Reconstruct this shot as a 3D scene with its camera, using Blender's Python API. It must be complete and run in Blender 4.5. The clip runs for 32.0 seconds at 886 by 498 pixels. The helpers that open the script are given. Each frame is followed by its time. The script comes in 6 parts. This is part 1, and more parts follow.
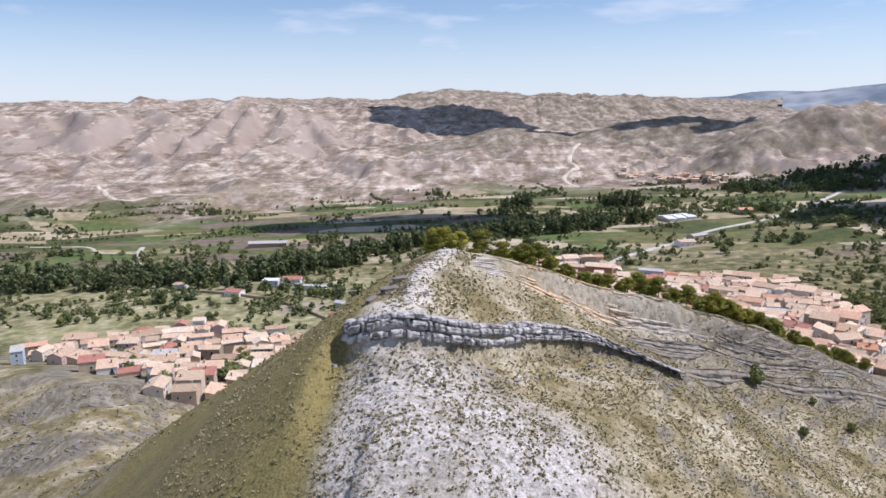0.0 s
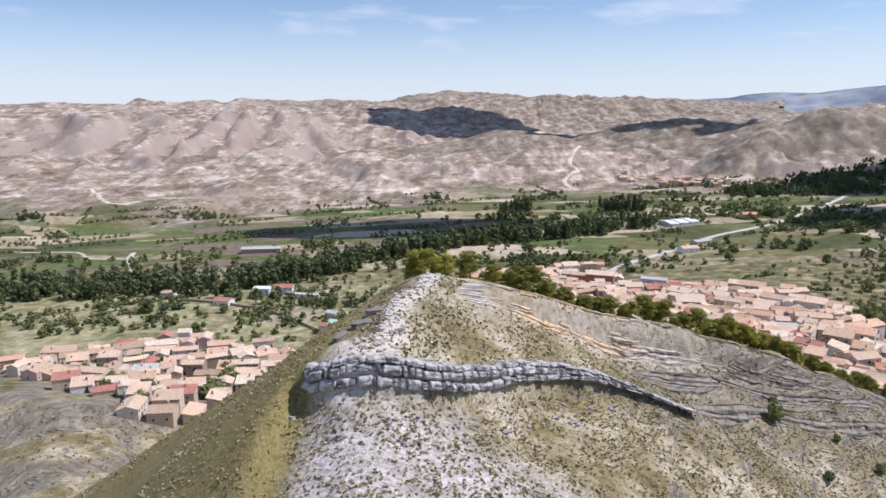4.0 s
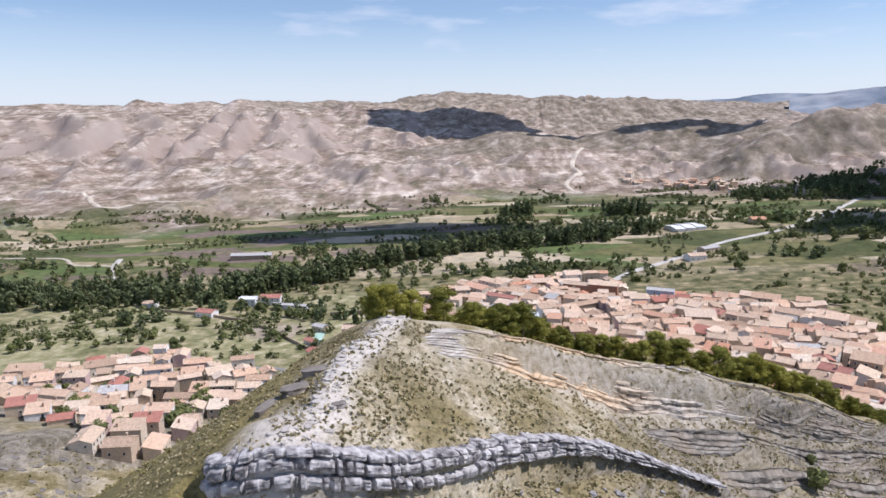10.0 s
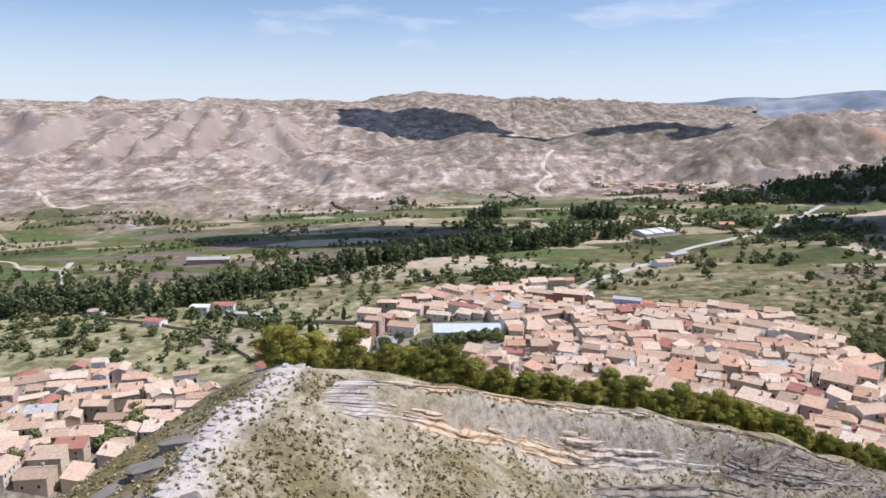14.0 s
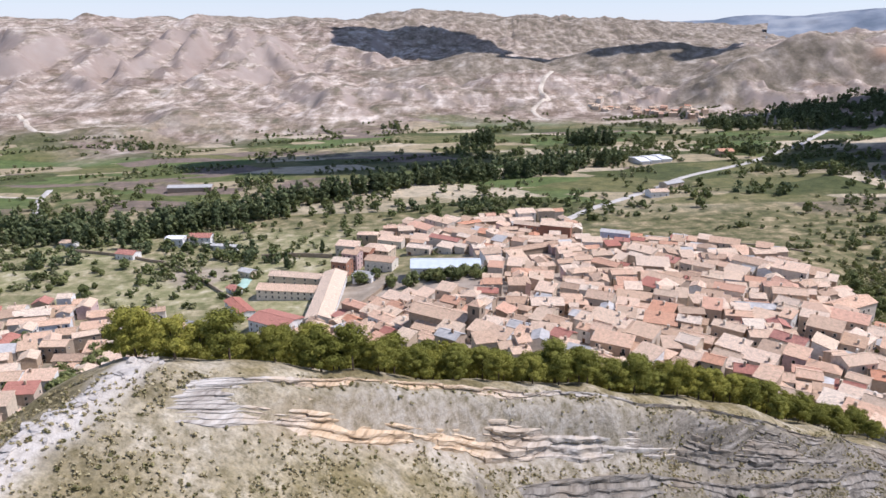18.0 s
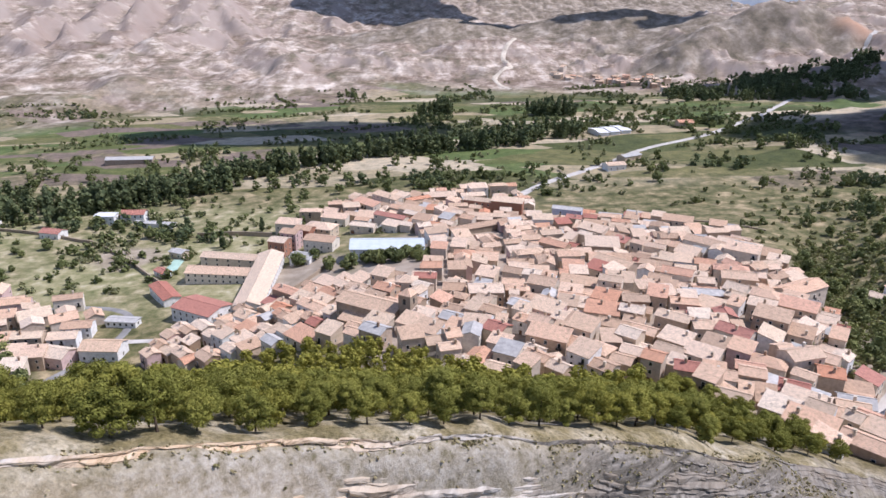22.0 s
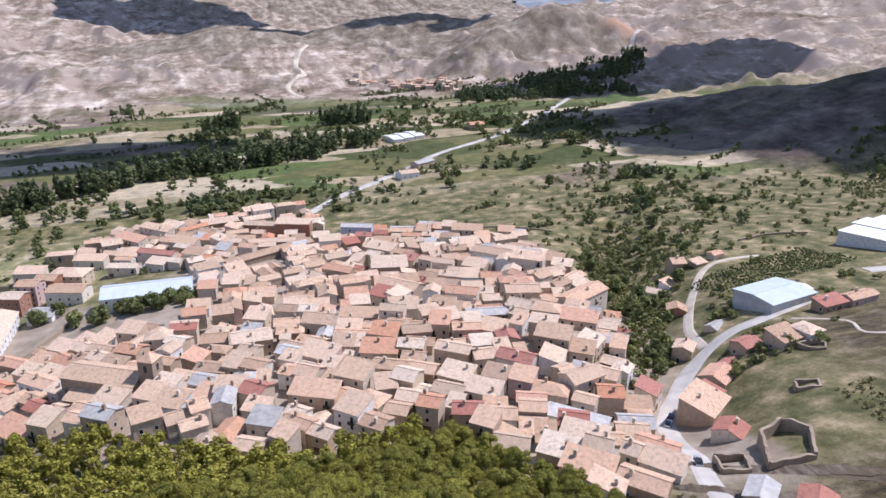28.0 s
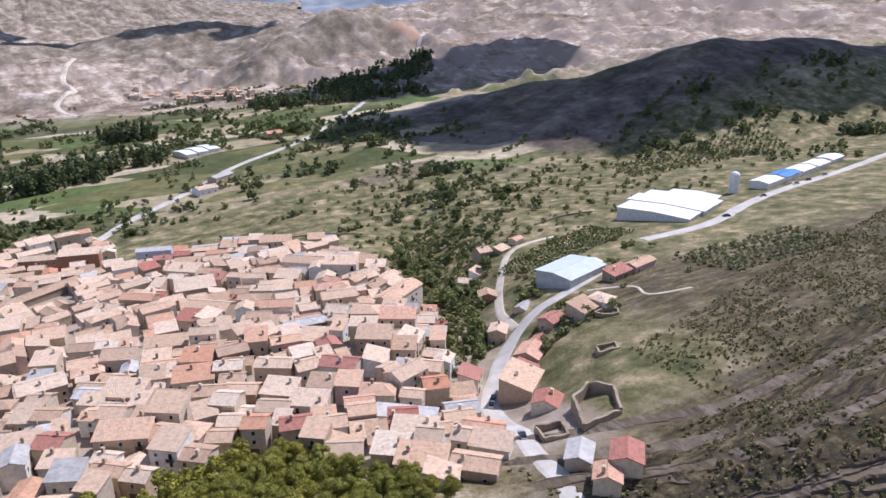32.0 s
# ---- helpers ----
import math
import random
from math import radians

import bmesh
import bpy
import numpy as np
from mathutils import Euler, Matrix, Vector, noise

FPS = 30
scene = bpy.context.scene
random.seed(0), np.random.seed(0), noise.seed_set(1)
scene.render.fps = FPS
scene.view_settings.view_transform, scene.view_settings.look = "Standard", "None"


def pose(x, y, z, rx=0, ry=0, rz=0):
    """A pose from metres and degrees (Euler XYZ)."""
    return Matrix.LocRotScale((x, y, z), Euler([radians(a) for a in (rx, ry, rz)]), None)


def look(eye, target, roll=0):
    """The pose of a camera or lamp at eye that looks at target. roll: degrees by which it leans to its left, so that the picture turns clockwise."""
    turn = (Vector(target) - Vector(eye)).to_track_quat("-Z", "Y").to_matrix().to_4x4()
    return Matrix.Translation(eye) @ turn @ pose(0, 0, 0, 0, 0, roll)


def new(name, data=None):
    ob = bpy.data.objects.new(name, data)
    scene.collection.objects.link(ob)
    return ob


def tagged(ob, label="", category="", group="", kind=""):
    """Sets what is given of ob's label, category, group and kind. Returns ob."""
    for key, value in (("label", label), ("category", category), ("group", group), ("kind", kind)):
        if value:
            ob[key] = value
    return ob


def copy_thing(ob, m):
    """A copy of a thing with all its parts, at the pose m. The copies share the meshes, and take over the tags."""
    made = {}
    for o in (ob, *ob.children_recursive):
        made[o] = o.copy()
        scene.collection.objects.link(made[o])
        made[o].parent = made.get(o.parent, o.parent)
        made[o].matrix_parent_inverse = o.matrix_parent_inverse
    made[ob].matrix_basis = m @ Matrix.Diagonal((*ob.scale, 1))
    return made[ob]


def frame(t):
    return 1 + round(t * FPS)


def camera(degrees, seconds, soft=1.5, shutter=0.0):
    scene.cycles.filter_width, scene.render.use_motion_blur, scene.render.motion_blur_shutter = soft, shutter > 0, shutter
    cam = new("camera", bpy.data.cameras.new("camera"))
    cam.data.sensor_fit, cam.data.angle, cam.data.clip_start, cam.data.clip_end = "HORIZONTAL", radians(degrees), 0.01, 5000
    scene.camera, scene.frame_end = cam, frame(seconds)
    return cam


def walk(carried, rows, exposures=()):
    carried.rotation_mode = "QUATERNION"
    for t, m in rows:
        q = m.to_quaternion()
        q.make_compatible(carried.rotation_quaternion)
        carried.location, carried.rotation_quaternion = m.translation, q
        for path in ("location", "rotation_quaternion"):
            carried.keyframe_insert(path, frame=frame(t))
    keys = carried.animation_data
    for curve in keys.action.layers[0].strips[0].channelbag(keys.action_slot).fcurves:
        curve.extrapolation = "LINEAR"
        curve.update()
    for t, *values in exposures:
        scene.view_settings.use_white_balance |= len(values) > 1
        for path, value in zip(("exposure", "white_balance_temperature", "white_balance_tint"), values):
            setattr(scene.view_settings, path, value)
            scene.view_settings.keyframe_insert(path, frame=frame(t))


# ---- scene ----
cam = camera(64.57, 32.0, soft=1.55)
# seconds, eye, turn to the left of +y, pitch, roll
PATH = [
    (0, (-2.28, -33.56, 123.41), 8.550, -11.320, -0.373),
    (0.5, (-2.26, -31.49, 123.51), 8.533, -11.302, -0.337),
    (1, (-2.26, -29.23, 123.64), 8.505, -11.262, -0.360),
    (1.5, (-2.20, -26.53, 123.77), 8.519, -11.276, -0.347),
    (2, (-1.95, -23.44, 123.98), 8.505, -11.200, -0.415),
    (2.5, (-1.74, -20.77, 124.10), 8.550, -11.199, -0.381),
    (3, (-1.60, -18.42, 124.25), 8.549, -11.198, -0.382),
    (3.5, (-1.43, -15.96, 124.48), 8.568, -11.202, -0.371),
    (5.5, (-0.63, -5.91, 125.23), 8.656, -11.165, -0.408),
    (6, (-0.42, -3.37, 125.28), 8.688, -11.133, -0.404),
    (6.5, (-0.22, -0.90, 125.36), 8.718, -11.128, -0.385),
    (7, (-0.04, 1.70, 125.40), 8.738, -11.124, -0.375),
    (7.5, (0.10, 4.47, 125.36), 8.756, -11.120, -0.421),
    (8, (0.23, 7.26, 125.28), 8.785, -11.120, -0.437),
    (8.5, (0.37, 10.11, 125.15), 8.810, -11.128, -0.494),
    (9, (0.51, 13.03, 124.98), 8.822, -11.092, -0.529),
    (9.5, (0.57, 15.90, 124.86), 8.816, -11.116, -0.411),
    (10, (0.74, 18.56, 124.88), 8.830, -11.115, -0.429),
    (10.5, (1.03, 20.99, 124.99), 8.844, -11.128, -0.377),
    (11, (1.40, 23.64, 125.09), 8.827, -11.127, -0.265),
    (11.5, (1.94, 26.62, 125.08), 8.853, -11.143, -0.132),
    (12, (2.75, 29.43, 125.17), 8.171, -11.115, 0.001),
    (12.5, (3.78, 31.98, 125.42), 7.579, -11.126, 0.060),
    (13, (4.90, 34.77, 125.65), 7.289, -11.101, 0.152),
    (13.5, (5.91, 37.74, 125.81), 6.637, -11.099, 0.186),
    (15.5, (11.31, 48.92, 126.85), 6.623, -11.221, 0.258),
    (16, (12.69, 51.57, 127.11), 6.651, -12.255, 0.245),
    (16.5, (14.20, 54.38, 127.19), 6.698, -13.486, 0.278),
    (17, (15.87, 57.29, 127.20), 6.725, -14.802, 0.215),
    (17.5, (17.43, 60.35, 127.31), 6.740, -16.053, 0.257),
    (18, (18.94, 63.43, 127.47), 6.710, -17.393, 0.287),
    (18.5, (20.51, 66.46, 127.52), 6.728, -18.637, 0.320),
    (19, (22.11, 69.38, 127.59), 6.716, -19.632, 0.347),
    (19.5, (23.67, 72.23, 127.63), 6.699, -19.910, 0.365),
    (20, (25.17, 75.14, 127.69), 6.652, -19.947, 0.479),
    (20.5, (26.70, 78.09, 127.69), 6.624, -19.970, 0.545),
    (21, (28.41, 81.00, 127.73), 6.598, -19.972, 0.645),
    (21.5, (30.12, 83.97, 127.76), 5.977, -19.993, 0.758),
    (22, (31.89, 87.16, 127.51), 3.984, -19.965, 0.931),
    (22.5, (33.81, 90.06, 127.41), 3.019, -19.942, 0.938),
    (23, (35.66, 92.91, 127.49), 2.104, -19.927, 0.910),
    (23.5, (37.57, 96.00, 127.56), 1.034, -19.894, 0.876),
    (24, (39.60, 99.18, 127.55), -0.025, -19.858, 0.866),
    (24.5, (41.67, 102.25, 127.46), -0.914, -19.813, 0.780),
    (25, (43.75, 105.11, 127.44), -2.335, -19.773, 0.798),
    (25.5, (45.84, 107.87, 127.58), -4.234, -19.702, 0.708),
    (27.5, (53.86, 117.49, 127.78), -9.881, -19.447, 0.232),
    (28, (55.04, 118.70, 127.79), -11.228, -19.438, 0.369),
    (28.5, (55.59, 119.39, 127.67), -13.426, -19.429, 0.476),
    (29, (55.65, 119.76, 127.49), -16.613, -19.383, 0.454),
    (29.5, (55.58, 119.90, 127.29), -19.421, -19.281, 0.282),
    (30, (55.47, 119.82, 127.15), -21.608, -19.171, 0.179),
    (30.5, (55.57, 119.71, 127.08), -22.786, -19.130, -0.019),
    (31, (55.86, 119.58, 127.06), -23.948, -19.090, -0.231),
    (31.5, (55.90, 119.43, 127.03), -25.853, -19.067, -0.381),
    (32, (55.57, 119.26, 126.96), -27.336, -19.055, -0.605),
]


def aim(eye, yaw, pitch, roll):
    a, b = radians(yaw), radians(pitch)
    ahead = Vector((-math.sin(a) * math.cos(b), math.cos(a) * math.cos(b), math.sin(b)))
    return look(eye, Vector(eye) + 100 * ahead, roll)


walk(cam, [(t, aim(eye, yaw, pitch, roll)) for t, eye, yaw, pitch, roll in PATH], exposures=[(0.0, 0.22, 6150, 17), (15.0, 0.22, 6150, 17), (20.0, 0.29, 6080, 19), (32.0, 0.27, 6000, 20)])

# ---- light ----
SUN_EL, SUN_AZ = 56.0, 80.0  # height, and bearing clockwise from +y
world = bpy.data.worlds.new("world")
scene.world = world
world.use_nodes = True
wt = world.node_tree
wt.nodes.clear()
sky = wt.nodes.new("ShaderNodeTexSky")
sky.sky_type, sky.sun_disc = "NISHITA", False
sky.sun_elevation, sky.sun_rotation = radians(SUN_EL), radians(SUN_AZ)
sky.altitude, sky.air_density, sky.dust_density, sky.ozone_density = 700, 1.0, 0.1, 4.0
bg = wt.nodes.new("ShaderNodeBackground")
bg.inputs["Strength"].default_value = 0.10
wout = wt.nodes.new("ShaderNodeOutputWorld")
# thin high clouds, thickest low in the sky
tc = wt.nodes.new("ShaderNodeTexCoord")
mp = wt.nodes.new("ShaderNodeMapping")
mp.inputs["Scale"].default_value = (2.2, 2.2, 11.0)
cn = wt.nodes.new("ShaderNodeTexNoise")
cn.inputs["Scale"].default_value, cn.inputs["Detail"].default_value, cn.inputs["Roughness"].default_value = 2.4, 7, 0.55
cr = wt.nodes.new("ShaderNodeValToRGB")
cr.color_ramp.elements[0].position, cr.color_ramp.elements[0].color = 0.5, (0.04, 0.04, 0.04, 1)
cr.color_ramp.elements[1].position, cr.color_ramp.elements[1].color = 0.72, (0.8, 0.8, 0.8, 1)
sep = wt.nodes.new("ShaderNodeSeparateXYZ")
low = wt.nodes.new("ShaderNodeMapRange")
low.inputs["From Min"].default_value, low.inputs["From Max"].default_value = 0.01, 0.13
low.inputs["To Min"].default_value, low.inputs["To Max"].default_value = 0.74, 0.08
veil = wt.nodes.new("ShaderNodeMath")
veil.operation = "MAXIMUM"
cm = wt.nodes.new("ShaderNodeMix")
cm.data_type = "RGBA"
cm.inputs[7].default_value = (6.3, 7.0, 7.9, 1)
for a, c_ in ((tc.outputs["Generated"], mp.inputs[0]), (mp.outputs[0], cn.inputs["Vector"]), (cn.outputs[0], cr.inputs[0]), (tc.outputs["Generated"], sep.inputs[0]), (sep.outputs[2], low.inputs[0]), (cr.outputs[0], veil.inputs[0]), (low.outputs[0], veil.inputs[1]), (veil.outputs[0], cm.inputs[0]), (sky.outputs[0], cm.inputs[6]), (cm.outputs[2], bg.inputs[0])):
    wt.links.new(a, c_)
wt.links.new(bg.outputs[0], wout.inputs[0])
sun = new("sun", bpy.data.lights.new("sun", "SUN"))
sun.data.energy, sun.data.angle, sun.data.color = 4.15, radians(0.53), (1.0, 0.965, 0.92)
to_sun = Vector((math.sin(radians(SUN_AZ)) * math.cos(radians(SUN_EL)), math.cos(radians(SUN_AZ)) * math.cos(radians(SUN_EL)), math.sin(radians(SUN_EL))))
sun.matrix_world = look(to_sun * 900, (0, 0, 0))

# ---- materials ----


def mat(name, rough=0.9):
    m = bpy.data.materials.new(name)
    m.use_nodes = True
    b = m.node_tree.nodes["Principled BSDF"]
    b.inputs["Roughness"].default_value = rough
    b.inputs["Specular IOR Level"].default_value = 0.25
    return m, m.node_tree, b


def noise_node(nt, scale, detail=4, rough=0.6, coord="Object", stretch=None):
    tc = nt.nodes.new("ShaderNodeTexCoord")
    n = nt.nodes.new("ShaderNodeTexNoise")
    n.inputs["Scale"].default_value, n.inputs["Detail"].default_value, n.inputs["Roughness"].default_value = scale, detail, rough
    if stretch:
        mp = nt.nodes.new("ShaderNodeMapping")
        mp.inputs["Scale"].default_value = stretch
        nt.links.new(tc.outputs[coord], mp.inputs[0])
        nt.links.new(mp.outputs[0], n.inputs["Vector"])
    else:
        nt.links.new(tc.outputs[coord], n.inputs["Vector"])
    return n


def ramp(nt, src, stops):
    r = nt.nodes.new("ShaderNodeValToRGB")
    while len(r.color_ramp.elements) < len(stops):
        r.color_ramp.elements.new(0.5)
    for e, (p, c) in zip(r.color_ramp.elements, stops):
        e.position, e.color = p, (*c, 1)
    nt.links.new(src, r.inputs[0])
    return r.outputs[0]


def mix(nt, fac, a, b, mode="MIX"):
    m = nt.nodes.new("ShaderNodeMix")
    m.data_type, m.blend_type = "RGBA", mode
    for socket, v in ((m.inputs[0], fac), (m.inputs[6], a), (m.inputs[7], b)):
        if hasattr(v, "links"):
            nt.links.new(v, socket)
        else:
            socket.default_value = v if isinstance(v, (int, float)) else (*v, 1)
    return m.outputs[2]


def bump(nt, b, height_out, strength, dist):
    n = nt.nodes.new("ShaderNodeBump")
    n.inputs["Strength"].default_value, n.inputs["Distance"].default_value = strength, dist
    nt.links.new(height_out, n.inputs["Height"])
    nt.links.new(n.outputs[0], b.inputs["Normal"])


def plain(name, stops, scale=0.5, rough=0.9, detail=5, coord="Object", by_object=0.0, relief=0.0):
    """A surface between a few colours by noise; by_object varies its lightness from thing to thing."""
    m, nt, b = mat(name, rough)
    n = noise_node(nt, scale, detail, coord=coord)
    c = ramp(nt, n.outputs[0], stops)
    if by_object:
        info = nt.nodes.new("ShaderNodeObjectInfo")
        c = mix(nt, 1.0, c, ramp(nt, info.outputs["Random"], [(0, (1 - by_object,) * 3), (1, (1 + by_object,) * 3)]), "MULTIPLY")
    nt.links.new(c, b.inputs["Base Color"])
    if relief:
        bump(nt, b, n.outputs[0], 0.6, relief)
    return m


# ---- terrain ----


def sstep(a, b, v):
    t = np.clip((v - a) / (b - a), 0, 1)
    return t * t * (3 - 2 * t)


def vnoise(x, y, size, seed):
    """Smooth value noise, -1 to 1, from a hash of the lattice."""
    u, v = x / size + seed * 17.13, y / size - seed * 9.71
    i, j = np.floor(u), np.floor(v)
    a, b = u - i, v - j
    a, b = a * a * (3 - 2 * a), b * b * (3 - 2 * b)

    def h(p, q):
        s = np.sin(p * 127.1 + q * 311.7 + seed * 74.7) * 43758.5453
        return s - np.floor(s)

    top = h(i, j) * (1 - a) + h(i + 1, j) * a
    low = h(i, j + 1) * (1 - a) + h(i + 1, j + 1) * a
    return 2 * (top * (1 - b) + low * b) - 1


def fbm(x, y, size, seed, octaves=4):
    return sum(vnoise(x, y, size / 2**k, seed + k) * 0.5**k for k in range(octaves))


def ridged(x, y, size, seed, octaves=4):
    """Sharp spurs between rounded gullies, 0 to about 1.6."""
    return sum((1 - np.abs(vnoise(x, y, size / 2**k, seed + k))) * 0.5**k for k in range(octaves)) - 0.35


def spine(x, y, pts, left, right, soft, soft_left=None):
    """A crest along a line of (x, y, z), with its slopes on its left and right hand. Also the side distance."""
    best = np.full(np.shape(x), -1e9)
    side = np.zeros(np.shape(x))
    for (ax, ay, az), (bx, by, bz) in zip(pts, pts[1:]):
        dx, dy = bx - ax, by - ay
        t = np.clip(((x - ax) * dx + (y - ay) * dy) / (dx * dx + dy * dy), 0, 1)
        ox, oy = x - ax - t * dx, y - ay - t * dy
        d = np.hypot(ox, oy)
        s = np.sign(dx * oy - dy * ox)
        q = np.where(s > 0, soft if soft_left is None else soft_left, soft)
        fall = np.where(s > 0, left, right) * (np.sqrt(d * d + q * q) - q)
        z = az + t * (bz - az) - fall
        side = np.where(z > best, s * d, side)
        best = np.maximum(best, z)
    return best, side


def smax(a, b, k):
    h = np.clip(0.5 + 0.5 * (a - b) / k, 0, 1)
    return b + (a - b) * h + k * h * (1 - h)


CREST = [(-27, 133, 89.4), (-30, 119, 88.6), (-31, 108, 87.4), (-31, 96, 86.2), (-31, 88, 81), (-28, 50, 58), (-15, -10, 20), (-10, -120, 0)]
DARK = [(420, 930, -8), (462, 923, 0), (549, 932, 17), (608, 893, 33), (662, 851, 41), (710, 808, 56), (740, 779, 72), (767, 750, 85), (852, 725, 90), (1100, 690, 60)]
LEDGE = [(-42, 92), (-39, 89.5), (-35, 89.5), (-27, 92), (-18, 97.5), (-12, 104), (-4, 114), (4, 122.5), (13, 130), (24, 138), (34, 143)]
RIDGE = [(-27, 133, 89.4), (-15, 139, 87), (-5, 147, 82.6), (11, 162.5, 74), (30, 174, 68.6), (51, 188.5, 59.6), (64, 195, 54.8), (82, 205, 46), (101, 218, 35.5), (119, 228, 26.5), (140, 222, 25), (165, 208, 32), (190, 198, 41), (300, 190, 62), (450, 215, 82), (700, 240, 90)]
# hills beyond the river: crest lines, and how steep they fall
CREAM = [(-215, 1500, -26), (-124, 1584, -1), (-40, 1649, 36), (50, 1689, 42), (111, 1626, 8), (150, 1560, -12)]
BROWN = [(-480, 1840, 5), (-393, 1888, 20), (-243, 1913, 39), (-127, 1975, 60), (-4, 1979, 53), (103, 1977, 26)]
SHADY = [(-160, 2250, 60), (-74, 2228, 56), (79, 2178, 44), (219, 2118, 76), (370, 2097, 98), (489, 2021, 84), (560, 1900, 92)]
CRAG = [(350, 1470, 2), (385, 1510, 26), (427, 1572, 56), (504, 1654, 92), (610, 1671, 122), (690, 1665, 112), (716, 1600, 92), (729, 1560, 70)]
UPLAND = [(640, 2300, 60), (800, 2150, 100), (1000, 2100, 140), (1500, 1900, 185), (2300, 1400, 200)]
FOLDS = [(900, 1530, 15), (960, 1600, 52), (1104, 1704, 96), (1198, 1700, 142), (1380, 1610, 160), (1560, 1400, 150), (1800, 1200, 150)]


def ridge_y(x):
    """Where the crest of the long ridge runs."""
    return np.interp(x, [p[0] for p in RIDGE], [p[1] for p in RIDGE])


def height(x, y):
    x, y = np.asarray(x, float), np.asarray(y, float)
    valley = -27 + 0.045 * np.clip(x, -700, 800) + 1.5 * fbm(x, y, 160, 3)
    rise = 8 + 30 * sstep(-110, 0, x)
    z = valley + rise * np.clip((620 - y) / 320, 0, 1.15) ** 1.3
    # gully beside the village, and the bank below the western quarter
    z = z - 14 * np.exp(-((x - 172 - 0.33 * (y - 310)) / 26) ** 2) * sstep(220, 290, y) * sstep(600, 430, y)
    z = z - 6 * np.exp(-(((x - 105) / 62) ** 2) - ((y - 288) / 30) ** 2)
    bank, _ = spine(x, y, [(-330, 300, -20), (-270, 280, -13), (-212, 252, -6), (-186, 205, -4), (-145, 150, 4)], 0.30, 0.34, 10)
    z = smax(z, bank, 8)
    crest, side_a = spine(x, y, CREST, 0.60, 0.88, 11, 5)
    ridge, side_b = spine(x, y, RIDGE, 0.58, 0.64, 4)
    # the cliff under the crest, on its southern side
    south = (ridge_y(x) - y) * 0.87
    d = south + 1.6 * fbm(x, y, 13, 5)
    cut = 6.5 * sstep(4.5, 7.5, d) * sstep(-24, -10, x) * sstep(110, 45, x)
    hill = smax(crest, ridge - cut - 0.12 * np.clip(-27 - x, 0, 150), 2) - 0.5
    hill = hill + 0.6 * fbm(x, y, 22, 11) + 0.3 * fbm(x, y, 5, 21, 3)
    # the pale rubble wall west of which a grassy terrace lies lower
    wall_x = np.interp(y, [88, 98, 106, 112, 120, 134], [-33, -30, -30.5, -31.5, -31, -27])
    hill = hill - 1.5 * sstep(0.0, 2.2, wall_x - x + 0.6 * fbm(x, y, 6, 23)) * sstep(15, 7, wall_x - x) * sstep(100, 105, y) * sstep(134, 124, y)
    hill = hill - 1.6 * np.exp(-(((x + 33.5) / 2.0) ** 2) - ((y - 111) / 2.4) ** 2)
    # the step at the limestone ledge
    _, off = spine(x, y, [(px, py, 0) for px, py in LEDGE], 1, 1, 0.01)
    hill = hill - 5.8 * sstep(-2.4, -0.4, -off) * sstep(26, 4, -off) * sstep(-45, -41, x) * (0.3 + 0.7 * sstep(26, -6, x)) * sstep(42, 28, x)
    # beds of rock stand out as steps on the steep sides
    bed = (hill + 0.10 * x + 0.8 * fbm(x, y, 30, 7)) / 3.1
    part_bed = bed - np.floor(bed)
    bare = sstep(3, 7, south) * sstep(75, 40, south) * sstep(-25, 30, x) + sstep(110, 150, x) * sstep(26, 16, np.abs(south - 2 - 9 * fbm(x, y, 50, 8)))
    hill = hill + 2.3 * np.clip(bare, 0, 1) * (0.55 + 0.45 * fbm(x, y, 35, 9)) * (sstep(0.55, 0.8, part_bed) - part_bed)
    z = smax(z, hill, 6)
    # northern badlands: a scarp with spurs in the west, lower rolling hills in the middle
    s0 = -0.366 * (x + 900) + 0.93 * (y - 950)
    along_s = 0.93 * x + 0.366 * y
    s = s0 + 70 * fbm(x, y, 420, 31)
    west_h = np.interp(s, [0, 300, 600, 800, 930, 1000, 1500, 2200, 3000, 9000], [-46, -26, 8, 40, 92, 110, 122, 148, 162, 150])
    mid_h = np.interp(s, [0, 250, 500, 800, 1200, 1500, 1900, 2300, 3000, 9000], [-28, -10, 8, 28, 46, 90, 150, 182, 186, 150])
    mid_h = mid_h - 25 * sstep(250, 1000, x) * sstep(1100, 1700, s)
    share = sstep(-380, -820, x + 60 * fbm(x, y, 300, 33))
    base_n = west_h * share + mid_h * (1 - share)
    warp = 40 * fbm(x, y, 160, 45)
    spur = ridged(along_s + warp, 0.30 * s + 0.5 * warp, 120, 41, 3) - 0.75
    rill = ridged(along_s + 16 * fbm(x, y, 60, 48), 0.3 * s, 42, 49, 2) - 0.65
    scarp = share * sstep(380, 760, s) * sstep(1120, 960, s)
    rolling = sstep(40, 260, s)
    base_n = base_n + rolling * (19 * spur + 7 * rill + 9 * fbm(x, y, 210, 47)) * sstep(3000, 2200, s) + scarp * (34 * spur + 12 * rill)
    # small pale hummocks on the apron
    base_n = base_n + 13 * np.clip(fbm(x, y, 130, 35, 3) - 0.15, 0, 1) * sstep(20, 120, s) * sstep(520, 260, s)
    mesa = sstep(-1720, -1690, x) * sstep(-1540, -1570, x) + sstep(-1330, -1270, x) * sstep(-1190, -1240, x) + 0.5 * sstep(-1480, -1440, x) * sstep(-1330, -1400, x)
